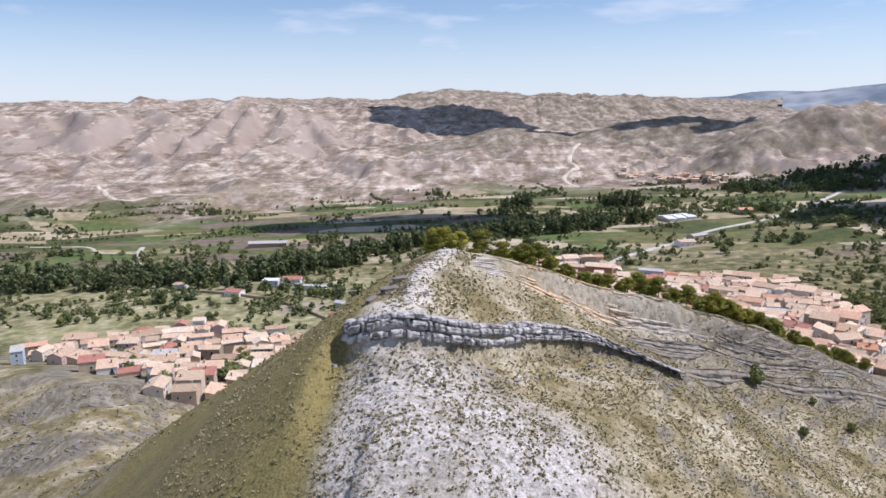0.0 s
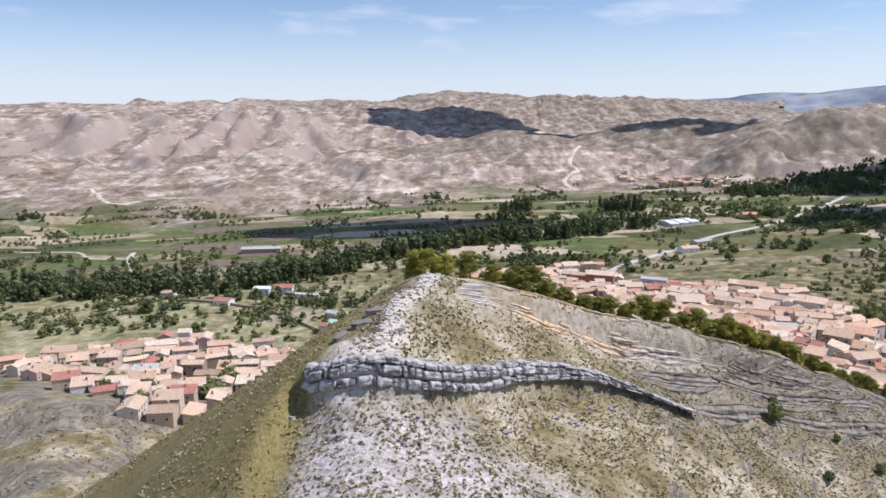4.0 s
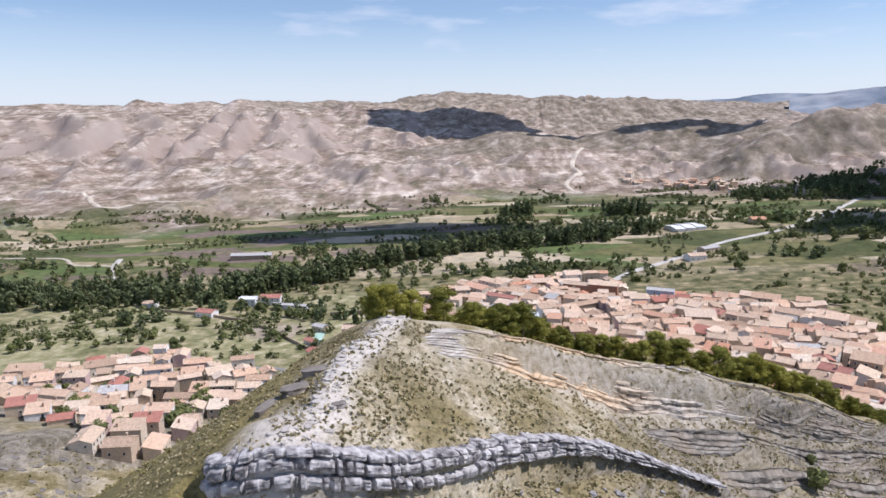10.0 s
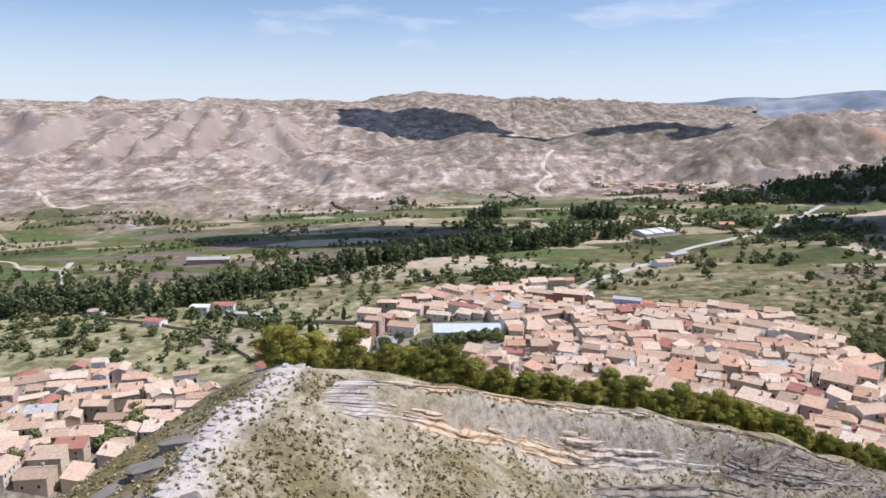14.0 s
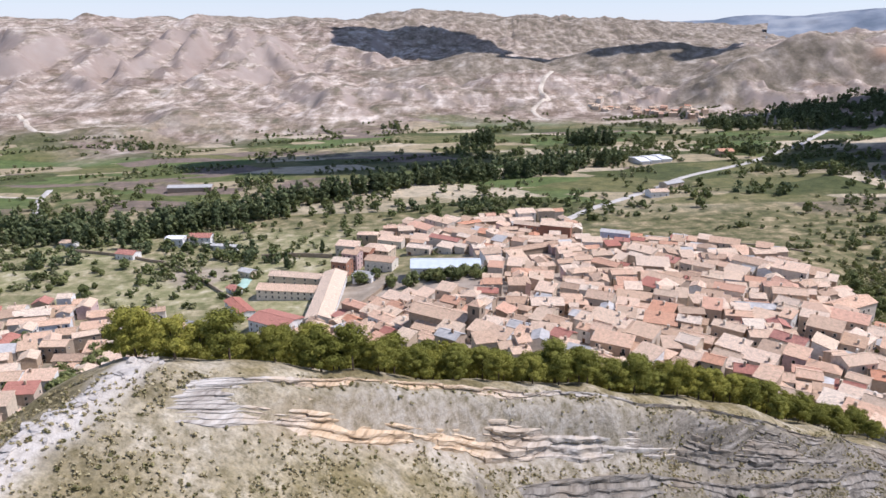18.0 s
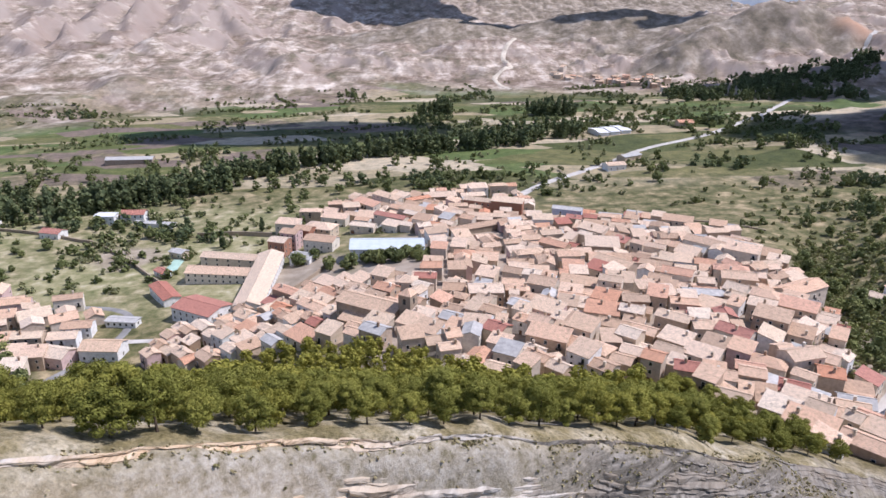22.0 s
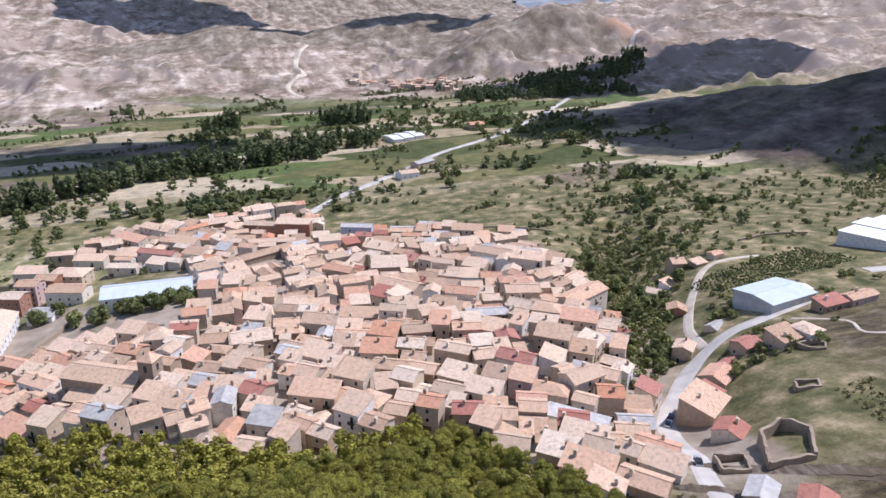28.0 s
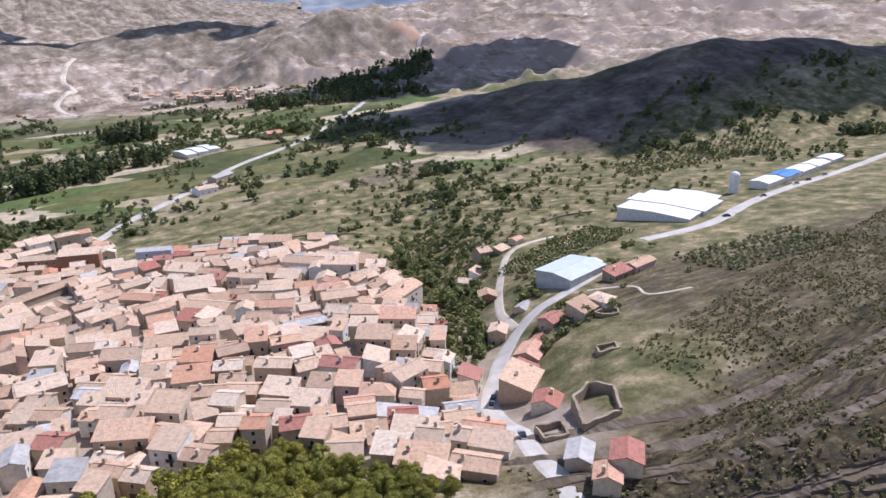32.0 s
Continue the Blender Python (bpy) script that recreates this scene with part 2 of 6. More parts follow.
    base_n = base_n + 26 * mesa * sstep(2500, 2750, y) + 44 * np.exp(-(((x + 500) / 360) ** 2) - ((y - 3250) / 420) ** 2) + 10 * np.exp(-(((x - 60) / 200) ** 2) - ((y - 3300) / 300) ** 2)
    base_n = base_n + (7 * fbm(x, y, 260, 83) + 4 * fbm(x, y, 70, 84)) * sstep(1200, 1700, s)
    join = sstep(0, 130, s) * sstep(1000, 620, x - 0.75 * np.clip(y - 1750, 0, 4000))
    z = z * (1 - join) + base_n * join
    for line, fall, rough, seed in ((CREAM, 0.42, 7, 61), (BROWN, 0.26, 6, 62), (SHADY, 0.30, 7, 63), (CRAG, 0.62, 15, 64), (FOLDS, 0.40, 30, 65), (UPLAND, 0.16, 26, 66)):
        rise_h, _ = spine(x, y, line, fall, fall, 18)
        cut_h = ridged(x + 14 * fbm(x, y, 60, seed), y, 150 if rough > 20 else 85, seed, 3) - 0.7
        z = smax(z, rise_h + rough * cut_h + 0.3 * rough * fbm(x, y, 28, seed), 9)
    # the dark hill in the east, and the bare knoll before it
    dark, _ = spine(x, y, DARK, 0.36, 0.34, 35)
    z = smax(z, dark + 3 * fbm(x, y, 60, 71) + 4 * (ridged(x, y, 120, 72, 2) - 0.6), 10)
    knoll, _ = spine(x, y, [(300, 745, -8), (335, 785, -2), (365, 800, -4), (390, 740, -8)], 0.3, 0.3, 20)
    return smax(z, knoll, 6)


def axis(parts):
    """Grid lines from a start, with runs of (end, first step, growth)."""
    out = [parts[0]]
    for end, step, grow in parts[1]:
        while out[-1] < end - 0.5 * step:
            out.append(out[-1] + step)
            step *= grow
    return np.array(out)


gx = axis((-60, [(200, 1.6, 1.0), (300, 1.7, 1.02), (5000, 3, 1.015)]))
left = axis((60, [(4800, 1.7, 1.015)]))
gx = np.concatenate([-left[::-1][:-1], gx])
gy = axis((40, [(235, 1.5, 1.0), (420, 1.7, 1.012), (2400, 4, 1.0062), (5000, 20, 1.02)]))
south = axis((-40, [(1500, 2, 1.06)]))
gy = np.concatenate([-south[::-1][:-1], gy])
GX, GY = np.meshgrid(gx, gy)
GZ = height(GX, GY)


def ground(x, y):
    """The height of the built sheet."""
    i = int(np.clip(np.searchsorted(gx, x) - 1, 0, len(gx) - 2))
    j = int(np.clip(np.searchsorted(gy, y) - 1, 0, len(gy) - 2))
    a, b = (x - gx[i]) / (gx[i + 1] - gx[i]), (y - gy[j]) / (gy[j + 1] - gy[j])
    return float((GZ[j, i] * (1 - a) + GZ[j, i + 1] * a) * (1 - b) + (GZ[j + 1, i] * (1 - a) + GZ[j + 1, i + 1] * a) * b)


def sheet(name, X, Y, Z, material, masks):
    ny, nx = X.shape
    me = bpy.data.meshes.new(name)
    co = np.stack([X, Y, Z], -1).reshape(-1, 3)
    k = np.arange(ny * nx).reshape(ny, nx)
    quads = np.stack([k[:-1, :-1], k[:-1, 1:], k[1:, 1:], k[1:, :-1]], -1).reshape(-1, 4)
    me.vertices.add(len(co))
    me.vertices.foreach_set("co", co.ravel())
    me.loops.add(quads.size)
    me.loops.foreach_set("vertex_index", quads.ravel())
    me.polygons.add(len(quads))
    me.polygons.foreach_set("loop_start", np.arange(0, quads.size, 4))
    me.polygons.foreach_set("use_smooth", np.ones(len(quads), bool))
    me.update(calc_edges=True)
    for key, v in masks.items():
        a = me.attributes.new(key, "FLOAT", "POINT")
        a.data.foreach_set("value", np.clip(v, 0, 1).astype(np.float32).ravel())
    me.materials.append(material)
    return new(name, me)


# masks: 0 to 1 shares of soil kinds over the sheet
slope = np.hypot(*np.gradient(GZ, gy, gx))
north_s = -0.366 * (GX + 900) + 0.93 * (GY - 950)
east_s = 0.707 * (GX - 760 + GY - 1450)
crag_z, _ = spine(GX, GY, CRAG, 0.62, 0.62, 18)
folds_z, _ = spine(GX, GY, FOLDS, 0.40, 0.40, 18)
wild = np.maximum(sstep(-90, 190, north_s + 110 * fbm(GX, GY, 150, 91)), sstep(12, 0, np.minimum(GZ - np.maximum(crag_z, folds_z), 0) * -1) * sstep(1250, 1400, GY + 0.3 * GX))
crest_z, _ = spine(GX, GY, CREST, 0.60, 0.88, 11, 5)
dark_z, _ = spine(GX, GY, DARK, 0.36, 0.34, 35)
ridge_z, _ = spine(GX, GY, RIDGE, 0.58, 0.64, 4)
brown_z = np.maximum(np.maximum(spine(GX, GY, BROWN, 0.26, 0.26, 18)[0], spine(GX, GY, SHADY, 0.30, 0.30, 18)[0]), crag_z)
south = (ridge_y(GX) - GY) * 0.87
hill = np.maximum(sstep(-9, 2, np.maximum(crest_z, ridge_z) - GZ + 3) * sstep(330, 280, GY), 0.85 * sstep(205, 235, GX) * sstep(348, 322, GY + 8 * fbm(GX, GY, 25, 89)) * sstep(100, 140, GY))
hill = np.maximum(hill, 0.9 * sstep(285, 262, GY + 10 * fbm(GX, GY, 30, 87) + 0.12 * (GX + 200)) * sstep(-70, -110, GX))
west = sstep(3, 10, -GX - 32 - 0.05 * (GY - 100)) * hill * sstep(200, 175, GY) * sstep(-130, -100, GX)
rock = hill * np.clip(sstep(0.62, 1.0, slope + 0.3 * fbm(GX, GY, 9, 95)) + 0.75 * sstep(2, 5, south) * sstep(42, 20, south + 9 * fbm(GX, GY, 20, 96)) * sstep(5, 35, GX), 0, 1)
rock = rock * (1 - 0.85 * west)
bank_z, _ = spine(GX, GY, [(-330, 300, -20), (-270, 280, -13), (-212, 252, -6), (-186, 205, -4), (-145, 150, 4)], 0.30, 0.34, 10)
rock = np.maximum(rock, 0.8 * sstep(5, 1, GZ - bank_z) * sstep(-0.1, 0.35, fbm(GX, GY, 26, 85)) * sstep(-130, -160, GX))
ochre = 0.8 * sstep(4.5, 6, south) * sstep(11, 8, south) * sstep(-14, -6, GX) * sstep(26, 14, GX)
scree = hill * sstep(-2, 10, 96 - GY + 6 * fbm(GX, GY, 20, 97)) * sstep(20, 2, GX + 0.25 * GY - 18) * (1 - west)
wall_line = np.interp(GY, [84, 98, 106, 112, 120, 134], [-33, -29, -28.5, -29.5, -28.5, -25])
trail = hill * (sstep(4.2, 1.8, np.abs(GX - wall_line + 1.4 * fbm(GX, GY, 7, 98))) + 0.8 * sstep(5, 2, np.hypot(GX + 34, (GY - 100) / 1.6))) * sstep(88, 94, GY) * sstep(141, 136, GY)
town = sstep(1.15, 0.9, np.hypot((GX - 75) / 118, (GY - 400) / 165)) + 0.4 * sstep(1.15, 0.7, np.hypot((GX + 225) / 70, (GY - 345) / 62) + 0.25 * fbm(GX, GY, 40, 99)) + sstep(1.1, 0.85, np.hypot((GX - 148) / 22, (GY - 270) / 55))
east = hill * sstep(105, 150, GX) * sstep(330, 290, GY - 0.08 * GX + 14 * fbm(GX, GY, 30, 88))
# reddish soil of the eastern hill, cloud shade partly put into its colour
umber_shade = 0.92 * sstep(-8, 2, dark_z - GZ + 2) * sstep(600, 680, GY)
brown = wild * np.maximum(0.9 * sstep(16, 4, GZ - brown_z + 8 * fbm(GX, GY, 60, 90)), 0.75 * sstep(2300, 2900, GY + 0.25 * GX + 200 * fbm(GX, GY, 300, 94)))
gorge = sum(np.exp(-(((GX - px) / 22) ** 2) - ((GY - py) / 26) ** 2) for px, py in ((729, 1548), (716, 1585)))
pale = 0.6 * hill * sstep(58, 26, GX + 6 * fbm(GX, GY, 20, 79)) * sstep(0.5, 3, south) * sstep(17, 8, south + 5 * fbm(GX, GY, 16, 78)) * sstep(-30, -24, GX) * (0.35 + 0.65 * sstep(-12, 2, GX))
rock = rock * (1 - pale) * (1 - (1 - sstep(-8, 22, GX)) * sstep(-60, -40, GX) * sstep(150, 140, GY))
dry = sstep(-30, -90, GX) * sstep(-620, -420, GX) * sstep(375, 410, GY) * sstep(640, 560, GY + 30 * fbm(GX, GY, 60, 76)) * (0.55 + 0.45 * sstep(-0.3, 0.3, fbm(GX, GY, 50, 77)))
town = np.maximum(town, 0.9 * sstep(1.1, 0.8, np.hypot((GX + 70) / 24, (GY - 440) / 42) + 0.15 * fbm(GX, GY, 30, 75)))
town = np.maximum(town, 0.8 * sstep(1.1, 0.8, np.hypot((GX + 196) / 24, (GY - 488) / 22) + 0.2 * fbm(GX, GY, 20, 74)))
gmat, nt, gb = mat("ground_soil", 0.95)


def attr(key):
    n = nt.nodes.new("ShaderNodeAttribute")
    n.attribute_name = key
    return n.outputs["Fac"]


fine = noise_node(nt, 0.55, 7, 0.7)
mid = noise_node(nt, 0.09, 7, 0.65)
wide = noise_node(nt, 0.012, 8, 0.6)
# fields: plots of their own colour
tcg = nt.nodes.new("ShaderNodeTexCoord")
mpg = nt.nodes.new("ShaderNodeMapping")
mpg.inputs["Rotation"].default_value, mpg.inputs["Scale"].default_value = (0, 0, radians(-24)), (0.0085, 0.023, 0.0)
vor = nt.nodes.new("ShaderNodeTexVoronoi")
vor.distance, vor.inputs["Scale"].default_value = "CHEBYCHEV", 1.0
nt.links.new(tcg.outputs["Object"], mpg.inputs[0])
nt.links.new(mpg.outputs[0], vor.inputs["Vector"])
sepc = nt.nodes.new("ShaderNodeSeparateColor")
nt.links.new(vor.outputs["Color"], sepc.inputs[0])
plot = ramp(nt, sepc.outputs[0], [(0.0, (0.07, 0.085, 0.03)), (0.16, (0.135, 0.135, 0.056)), (0.26, (0.34, 0.285, 0.19)), (0.38, (0.10, 0.12, 0.04)), (0.50, (0.46, 0.395, 0.30)), (0.60, (0.18, 0.14, 0.122)), (0.72, (0.095, 0.135, 0.045)), (0.86, (0.36, 0.305, 0.21)), (1.0, (0.15, 0.145, 0.062))])
plot.node.color_ramp.interpolation = "CONSTANT"
wildgrass = ramp(nt, mid.outputs[0], [(0.32, (0.082, 0.088, 0.036)), (0.45, (0.135, 0.132, 0.06)), (0.56, (0.205, 0.178, 0.10)), (0.66, (0.32, 0.27, 0.18))])
grass = mix(nt, mix(nt, 1.0, attr("field"), ramp(nt, wide.outputs[0], [(0.36, (0.2, 0.2, 0.2)), (0.46, (0.95, 0.95, 0.95))]), "MULTIPLY"), wildgrass, plot)
grass = mix(nt, 0.7, grass, ramp(nt, fine.outputs[0], [(0.3, (0.6, 0.62, 0.55)), (0.5, (1, 1, 1)), (0.7, (1.3, 1.24, 1.12))]), "MULTIPLY")
grass = mix(nt, 0.75, grass, ramp(nt, mid.outputs[0], [(0.32, (0.55, 0.58, 0.5)), (0.5, (1.02, 1, 0.96)), (0.68, (1.4, 1.3, 1.15))]), "MULTIPLY")
hillc = ramp(nt, mid.outputs[0], [(0.3, (0.14, 0.118, 0.052)), (0.44, (0.235, 0.195, 0.105)), (0.54, (0.35, 0.30, 0.205)), (0.64, (0.48, 0.43, 0.345))])
grain = noise_node(nt, 1.7, 4, 0.7)
hillc = mix(nt, 0.8, hillc, ramp(nt, fine.outputs[0], [(0.32, (0.45, 0.44, 0.36)), (0.5, (0.95, 0.94, 0.9)), (0.7, (1.3, 1.27, 1.24))]), "MULTIPLY")
hillc = mix(nt, 0.8, hillc, ramp(nt, grain.outputs[0], [(0.36, (0.5, 0.5, 0.4)), (0.5, (1, 1, 1)), (0.62, (1.25, 1.22, 1.18))]), "MULTIPLY")
olive = mix(nt, fine.outputs[0], (0.13, 0.11, 0.036), (0.33, 0.27, 0.12))
olive = mix(nt, 0.8, olive, ramp(nt, grain.outputs[0], [(0.36, (0.55, 0.55, 0.45)), (0.5, (1, 1, 1)), (0.62, (1.3, 1.26, 1.15))]), "MULTIPLY")
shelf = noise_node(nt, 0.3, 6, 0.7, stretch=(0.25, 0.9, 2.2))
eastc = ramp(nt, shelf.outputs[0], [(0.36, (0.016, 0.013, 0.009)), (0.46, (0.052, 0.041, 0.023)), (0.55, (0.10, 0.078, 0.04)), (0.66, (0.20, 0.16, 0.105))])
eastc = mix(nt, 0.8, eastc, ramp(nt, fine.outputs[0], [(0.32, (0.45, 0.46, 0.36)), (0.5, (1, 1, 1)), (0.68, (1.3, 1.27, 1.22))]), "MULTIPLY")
screec = ramp(nt, fine.outputs[0], [(0.28, (0.25, 0.22, 0.20)), (0.44, (0.41, 0.375, 0.35)), (0.58, (0.53, 0.49, 0.465)), (0.72, (0.62, 0.585, 0.56))])
screec = mix(nt, 0.9, screec, ramp(nt, grain.outputs[0], [(0.36, (0.5, 0.5, 0.46)), (0.5, (1, 1, 1)), (0.62, (1.22, 1.21, 1.2))]), "MULTIPLY")
screec = mix(nt, 0.7, screec, ramp(nt, mid.outputs[0], [(0.34, (0.62, 0.6, 0.5)), (0.5, (1, 1, 1)), (0.64, (1.12, 1.12, 1.14))]), "MULTIPLY")
strata = noise_node(nt, 0.22, 6, 0.7, stretch=(0.35, 0.35, 6.0))
rockc = ramp(nt, strata.outputs[0], [(0.3, (0.06, 0.052, 0.042)), (0.45, (0.155, 0.135, 0.108)), (0.58, (0.26, 0.232, 0.195)), (0.72, (0.38, 0.345, 0.305))])
rockc = mix(nt, 0.8, rockc, ramp(nt, fine.outputs[0], [(0.32, (0.5, 0.49, 0.44)), (0.5, (1, 1, 1)), (0.68, (1.25, 1.23, 1.2))]), "MULTIPLY")
ochrec = ramp(nt, strata.outputs[0], [(0.3, (0.30, 0.20, 0.12)), (0.5, (0.52, 0.38, 0.25)), (0.7, (0.62, 0.50, 0.37))])
dust = ramp(nt, fine.outputs[0], [(0.3, (0.42, 0.37, 0.31)), (0.5, (0.56, 0.51, 0.45)), (0.7, (0.66, 0.62, 0.56))])
palec = ramp(nt, fine.outputs[0], [(0.30, (0.14, 0.125, 0.065)), (0.42, (0.30, 0.26, 0.195)), (0.54, (0.45, 0.405, 0.345)), (0.68, (0.57, 0.53, 0.48))])
paved = ramp(nt, mid.outputs[0], [(0.3, (0.26, 0.205, 0.155)), (0.7, (0.46, 0.385, 0.315))])
far_n = noise_node(nt, 0.03, 7, 0.7, stretch=(1.0, 0.55, 1.0))
tint = ramp(nt, wide.outputs[0], [(0.34, (0.19, 0.135, 0.105)), (0.44, (0.29, 0.22, 0.175)), (0.52, (0.36, 0.30, 0.25)), (0.60, (0.24, 0.20, 0.145)), (0.7, (0.17, 0.165, 0.10))])
marl = ramp(nt, far_n.outputs[0], [(0.36, (0.10, 0.095, 0.06)), (0.43, (0.19, 0.155, 0.115)), (0.5, (0.31, 0.255, 0.21)), (0.56, (0.50, 0.435, 0.375)), (0.64, (0.66, 0.60, 0.54))])
beds_n = noise_node(nt, 0.02, 5, 0.6, stretch=(0.12, 0.12, 5.0))
badc = mix(nt, 0.72, tint, marl)
badc = mix(nt, 0.75, badc, ramp(nt, beds_n.outputs[0], [(0.36, (0.62, 0.53, 0.47)), (0.47, (0.95, 0.9, 0.86)), (0.55, (1.2, 1.18, 1.15)), (0.63, (0.85, 0.8, 0.75))]), "MULTIPLY")
badc = mix(nt, 0.85, badc, ramp(nt, mid.outputs[0], [(0.3, (0.6, 0.58, 0.54)), (0.5, (1, 1, 1)), (0.66, (1.25, 1.24, 1.22))]), "MULTIPLY")
brownc = ramp(nt, far_n.outputs[0], [(0.34, (0.095, 0.08, 0.055)), (0.46, (0.175, 0.145, 0.105)), (0.56, (0.265, 0.22, 0.17)), (0.66, (0.40, 0.35, 0.29))])
steep = attr("steep")
badc = mix(nt, steep, badc, mix(nt, wide.outputs[0], (0.25, 0.175, 0.14), (0.40, 0.35, 0.31)))
dryc = ramp(nt, mid.outputs[0], [(0.32, (0.14, 0.15, 0.062)), (0.45, (0.25, 0.24, 0.12)), (0.56, (0.36, 0.325, 0.19)), (0.66, (0.50, 0.45, 0.32))])
grass = mix(nt, attr("dry"), grass, mix(nt, 0.5, dryc, ramp(nt, fine.outputs[0], [(0.3, (0.65, 0.67, 0.6)), (0.5, (1, 1, 1)), (0.7, (1.25, 1.2, 1.1))]), "MULTIPLY"))
c = mix(nt, attr("hill"), grass, hillc)
# purple-brown soil, kept darker than its own tone to deepen the cloud's shade
umber_shadec = ramp(nt, far_n.outputs[0], [(0.34, (0.045, 0.034, 0.030)), (0.46, (0.095, 0.073, 0.063)), (0.56, (0.16, 0.125, 0.108)), (0.66, (0.27, 0.22, 0.19))])
umber_shadec = mix(nt, 0.8, umber_shadec, ramp(nt, mid.outputs[0], [(0.32, (0.5, 0.5, 0.48)), (0.5, (1, 1, 1)), (0.66, (1.3, 1.25, 1.2))]), "MULTIPLY")
for key, colour in (("east", eastc), ("umber_shade", umber_shadec), ("west", olive), ("scree", screec), ("rock", rockc), ("ochre", ochrec), ("pale", palec), ("trail", dust), ("town", paved), ("wild", badc), ("brown", brownc), ("gorge", mix(nt, strata.outputs[0], (0.30, 0.17, 0.11), (0.55, 0.36, 0.25)))):
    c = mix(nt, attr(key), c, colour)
nt.links.new(c, gb.inputs["Base Color"])
gul = noise_node(nt, 0.016, 5, 0.62, stretch=(1.0, 0.42, 0.7))
gul.noise_type = "RIDGED_MULTIFRACTAL"
gul_h = nt.nodes.new("ShaderNodeMath")
gul_h.operation = "MULTIPLY"
nt.links.new(gul.outputs[0], gul_h.inputs[0])
nt.links.new(attr("wild"), gul_h.inputs[1])
tall = nt.nodes.new("ShaderNodeMath")
tall.operation, tall.inputs[1].default_value = "MULTIPLY_ADD", 16.0
nt.links.new(gul_h.outputs[0], tall.inputs[0])
nt.links.new(fine.outputs[0], tall.inputs[2])
bump(nt, gb, tall.outputs[0], 0.85, 0.6)
ground_ob = sheet("ground", GX, GY, GZ, gmat, {"hill": hill, "rock": rock * (1 - 0.9 * sstep(105, 150, GX)), "wild": wild, "field": sstep(600, 740, GY + 50 * fbm(GX, GY, 90, 86)), "brown": brown, "gorge": np.clip(gorge, 0, 1), "west": west, "ochre": ochre * 0.5, "pale": pale, "dry": dry, "scree": scree, "trail": trail, "town": town * (1 - hill), "east": east, "umber_shade": umber_shade, "steep": wild * sstep(0.3, 0.75, slope)})
tagged(ground_ob, "dry grassy and rocky ground of hills and valley", "ground", kind="structure")

# ---- clouds, which throw the dark patches on the land ----
cloud_white = plain("cloud_white", [(0.4, (0.8, 0.8, 0.8)), (0.6, (0.85, 0.85, 0.85))], 0.01)


def cloud(x, y, rx, ry, seed):
    """A flat-bottomed heap cloud that shades the ground round (x, y)."""
    bm = bmesh.new()
    bmesh.ops.create_icosphere(bm, subdivisions=4, radius=1)
    high = 950.0
    for v in bm.verts:
        n = noise.fractal(v.co * 1.7 + Vector((seed * 7.3, 0, 0)), 0.7, 2.1, 5)
        k = 1 + 0.30 * n
        v.co = Vector((v.co.x * rx * k, v.co.y * ry * k, max(v.co.z, -0.25) * 0.30 * rx * k))
    at = Vector((x, y, 0)) + to_sun * (high / to_sun.z)
    ob = new("cloud", mesh_from_bm(bm, cloud_white))
    ob.location = at
    tagged(ob, "white fair-weather cloud high over the valley", "cloud", "clouds")


def mesh_from_bm(bm, material):
    me = bpy.data.meshes.new("cloud")
    bm.to_mesh(me)
    bm.free()
    for p in me.polygons:
        p.use_smooth = True
    me.materials.append(material)
    return me


for k, spot in enumerate(((-430, 2560, 300, 270), (-190, 930, 190, 75), (690, 850, 330, 190), (960, 745, 420, 240), (600, 1240, 250, 120), (40, 2230, 150, 90), (330, 2110, 190, 100), (440, 1960, 100, 60))):
    cloud(*spot, k + 1)


# ---- the farthest range, its blue-grey haze put into the colour ----
range_haze = plain("far_range_haze_blue", [(0.36, (0.12, 0.155, 0.20)), (0.5, (0.19, 0.225, 0.275)), (0.64, (0.30, 0.325, 0.355))], 0.004, detail=8)
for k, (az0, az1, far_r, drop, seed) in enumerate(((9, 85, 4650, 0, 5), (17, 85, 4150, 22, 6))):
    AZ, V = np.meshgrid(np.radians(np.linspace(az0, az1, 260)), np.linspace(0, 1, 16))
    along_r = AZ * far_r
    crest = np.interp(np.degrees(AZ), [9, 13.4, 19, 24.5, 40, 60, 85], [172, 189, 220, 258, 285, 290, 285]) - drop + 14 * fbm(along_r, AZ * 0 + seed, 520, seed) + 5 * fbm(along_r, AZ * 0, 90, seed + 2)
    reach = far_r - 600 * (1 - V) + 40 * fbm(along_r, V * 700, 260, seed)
    tagged(sheet("far_range", reach * np.sin(AZ), reach * np.cos(AZ), 60 + (crest - 60) * V**1.2 + 22 * fbm(along_r, V * 700, 170, seed + 3) * V * (1 - V), range_haze, {}), "distant mountain range on the horizon with blue-grey haze in its colour", "mountains", kind="structure")
# ---- building helpers ----


def mesh_from(name, bm, mats):
    me = bpy.data.meshes.new(name)
    bm.to_mesh(me)
    bm.free()
    for m in mats if isinstance(mats, (list, tuple)) else [mats]:
        me.materials.append(m)
    return me


def part(name, bm, material, parent, label=""):
    """One mesh under a thing or a part."""
    me = bm if isinstance(bm, bpy.types.Mesh) else mesh_from(name, bm, material)
    ob = new(name, me)
    ob.parent = parent
    return tagged(ob, label)


def root(name, label, category, m, group=""):
    ob = new(name)
    ob.matrix_world = m
    return tagged(ob, label, category, group)


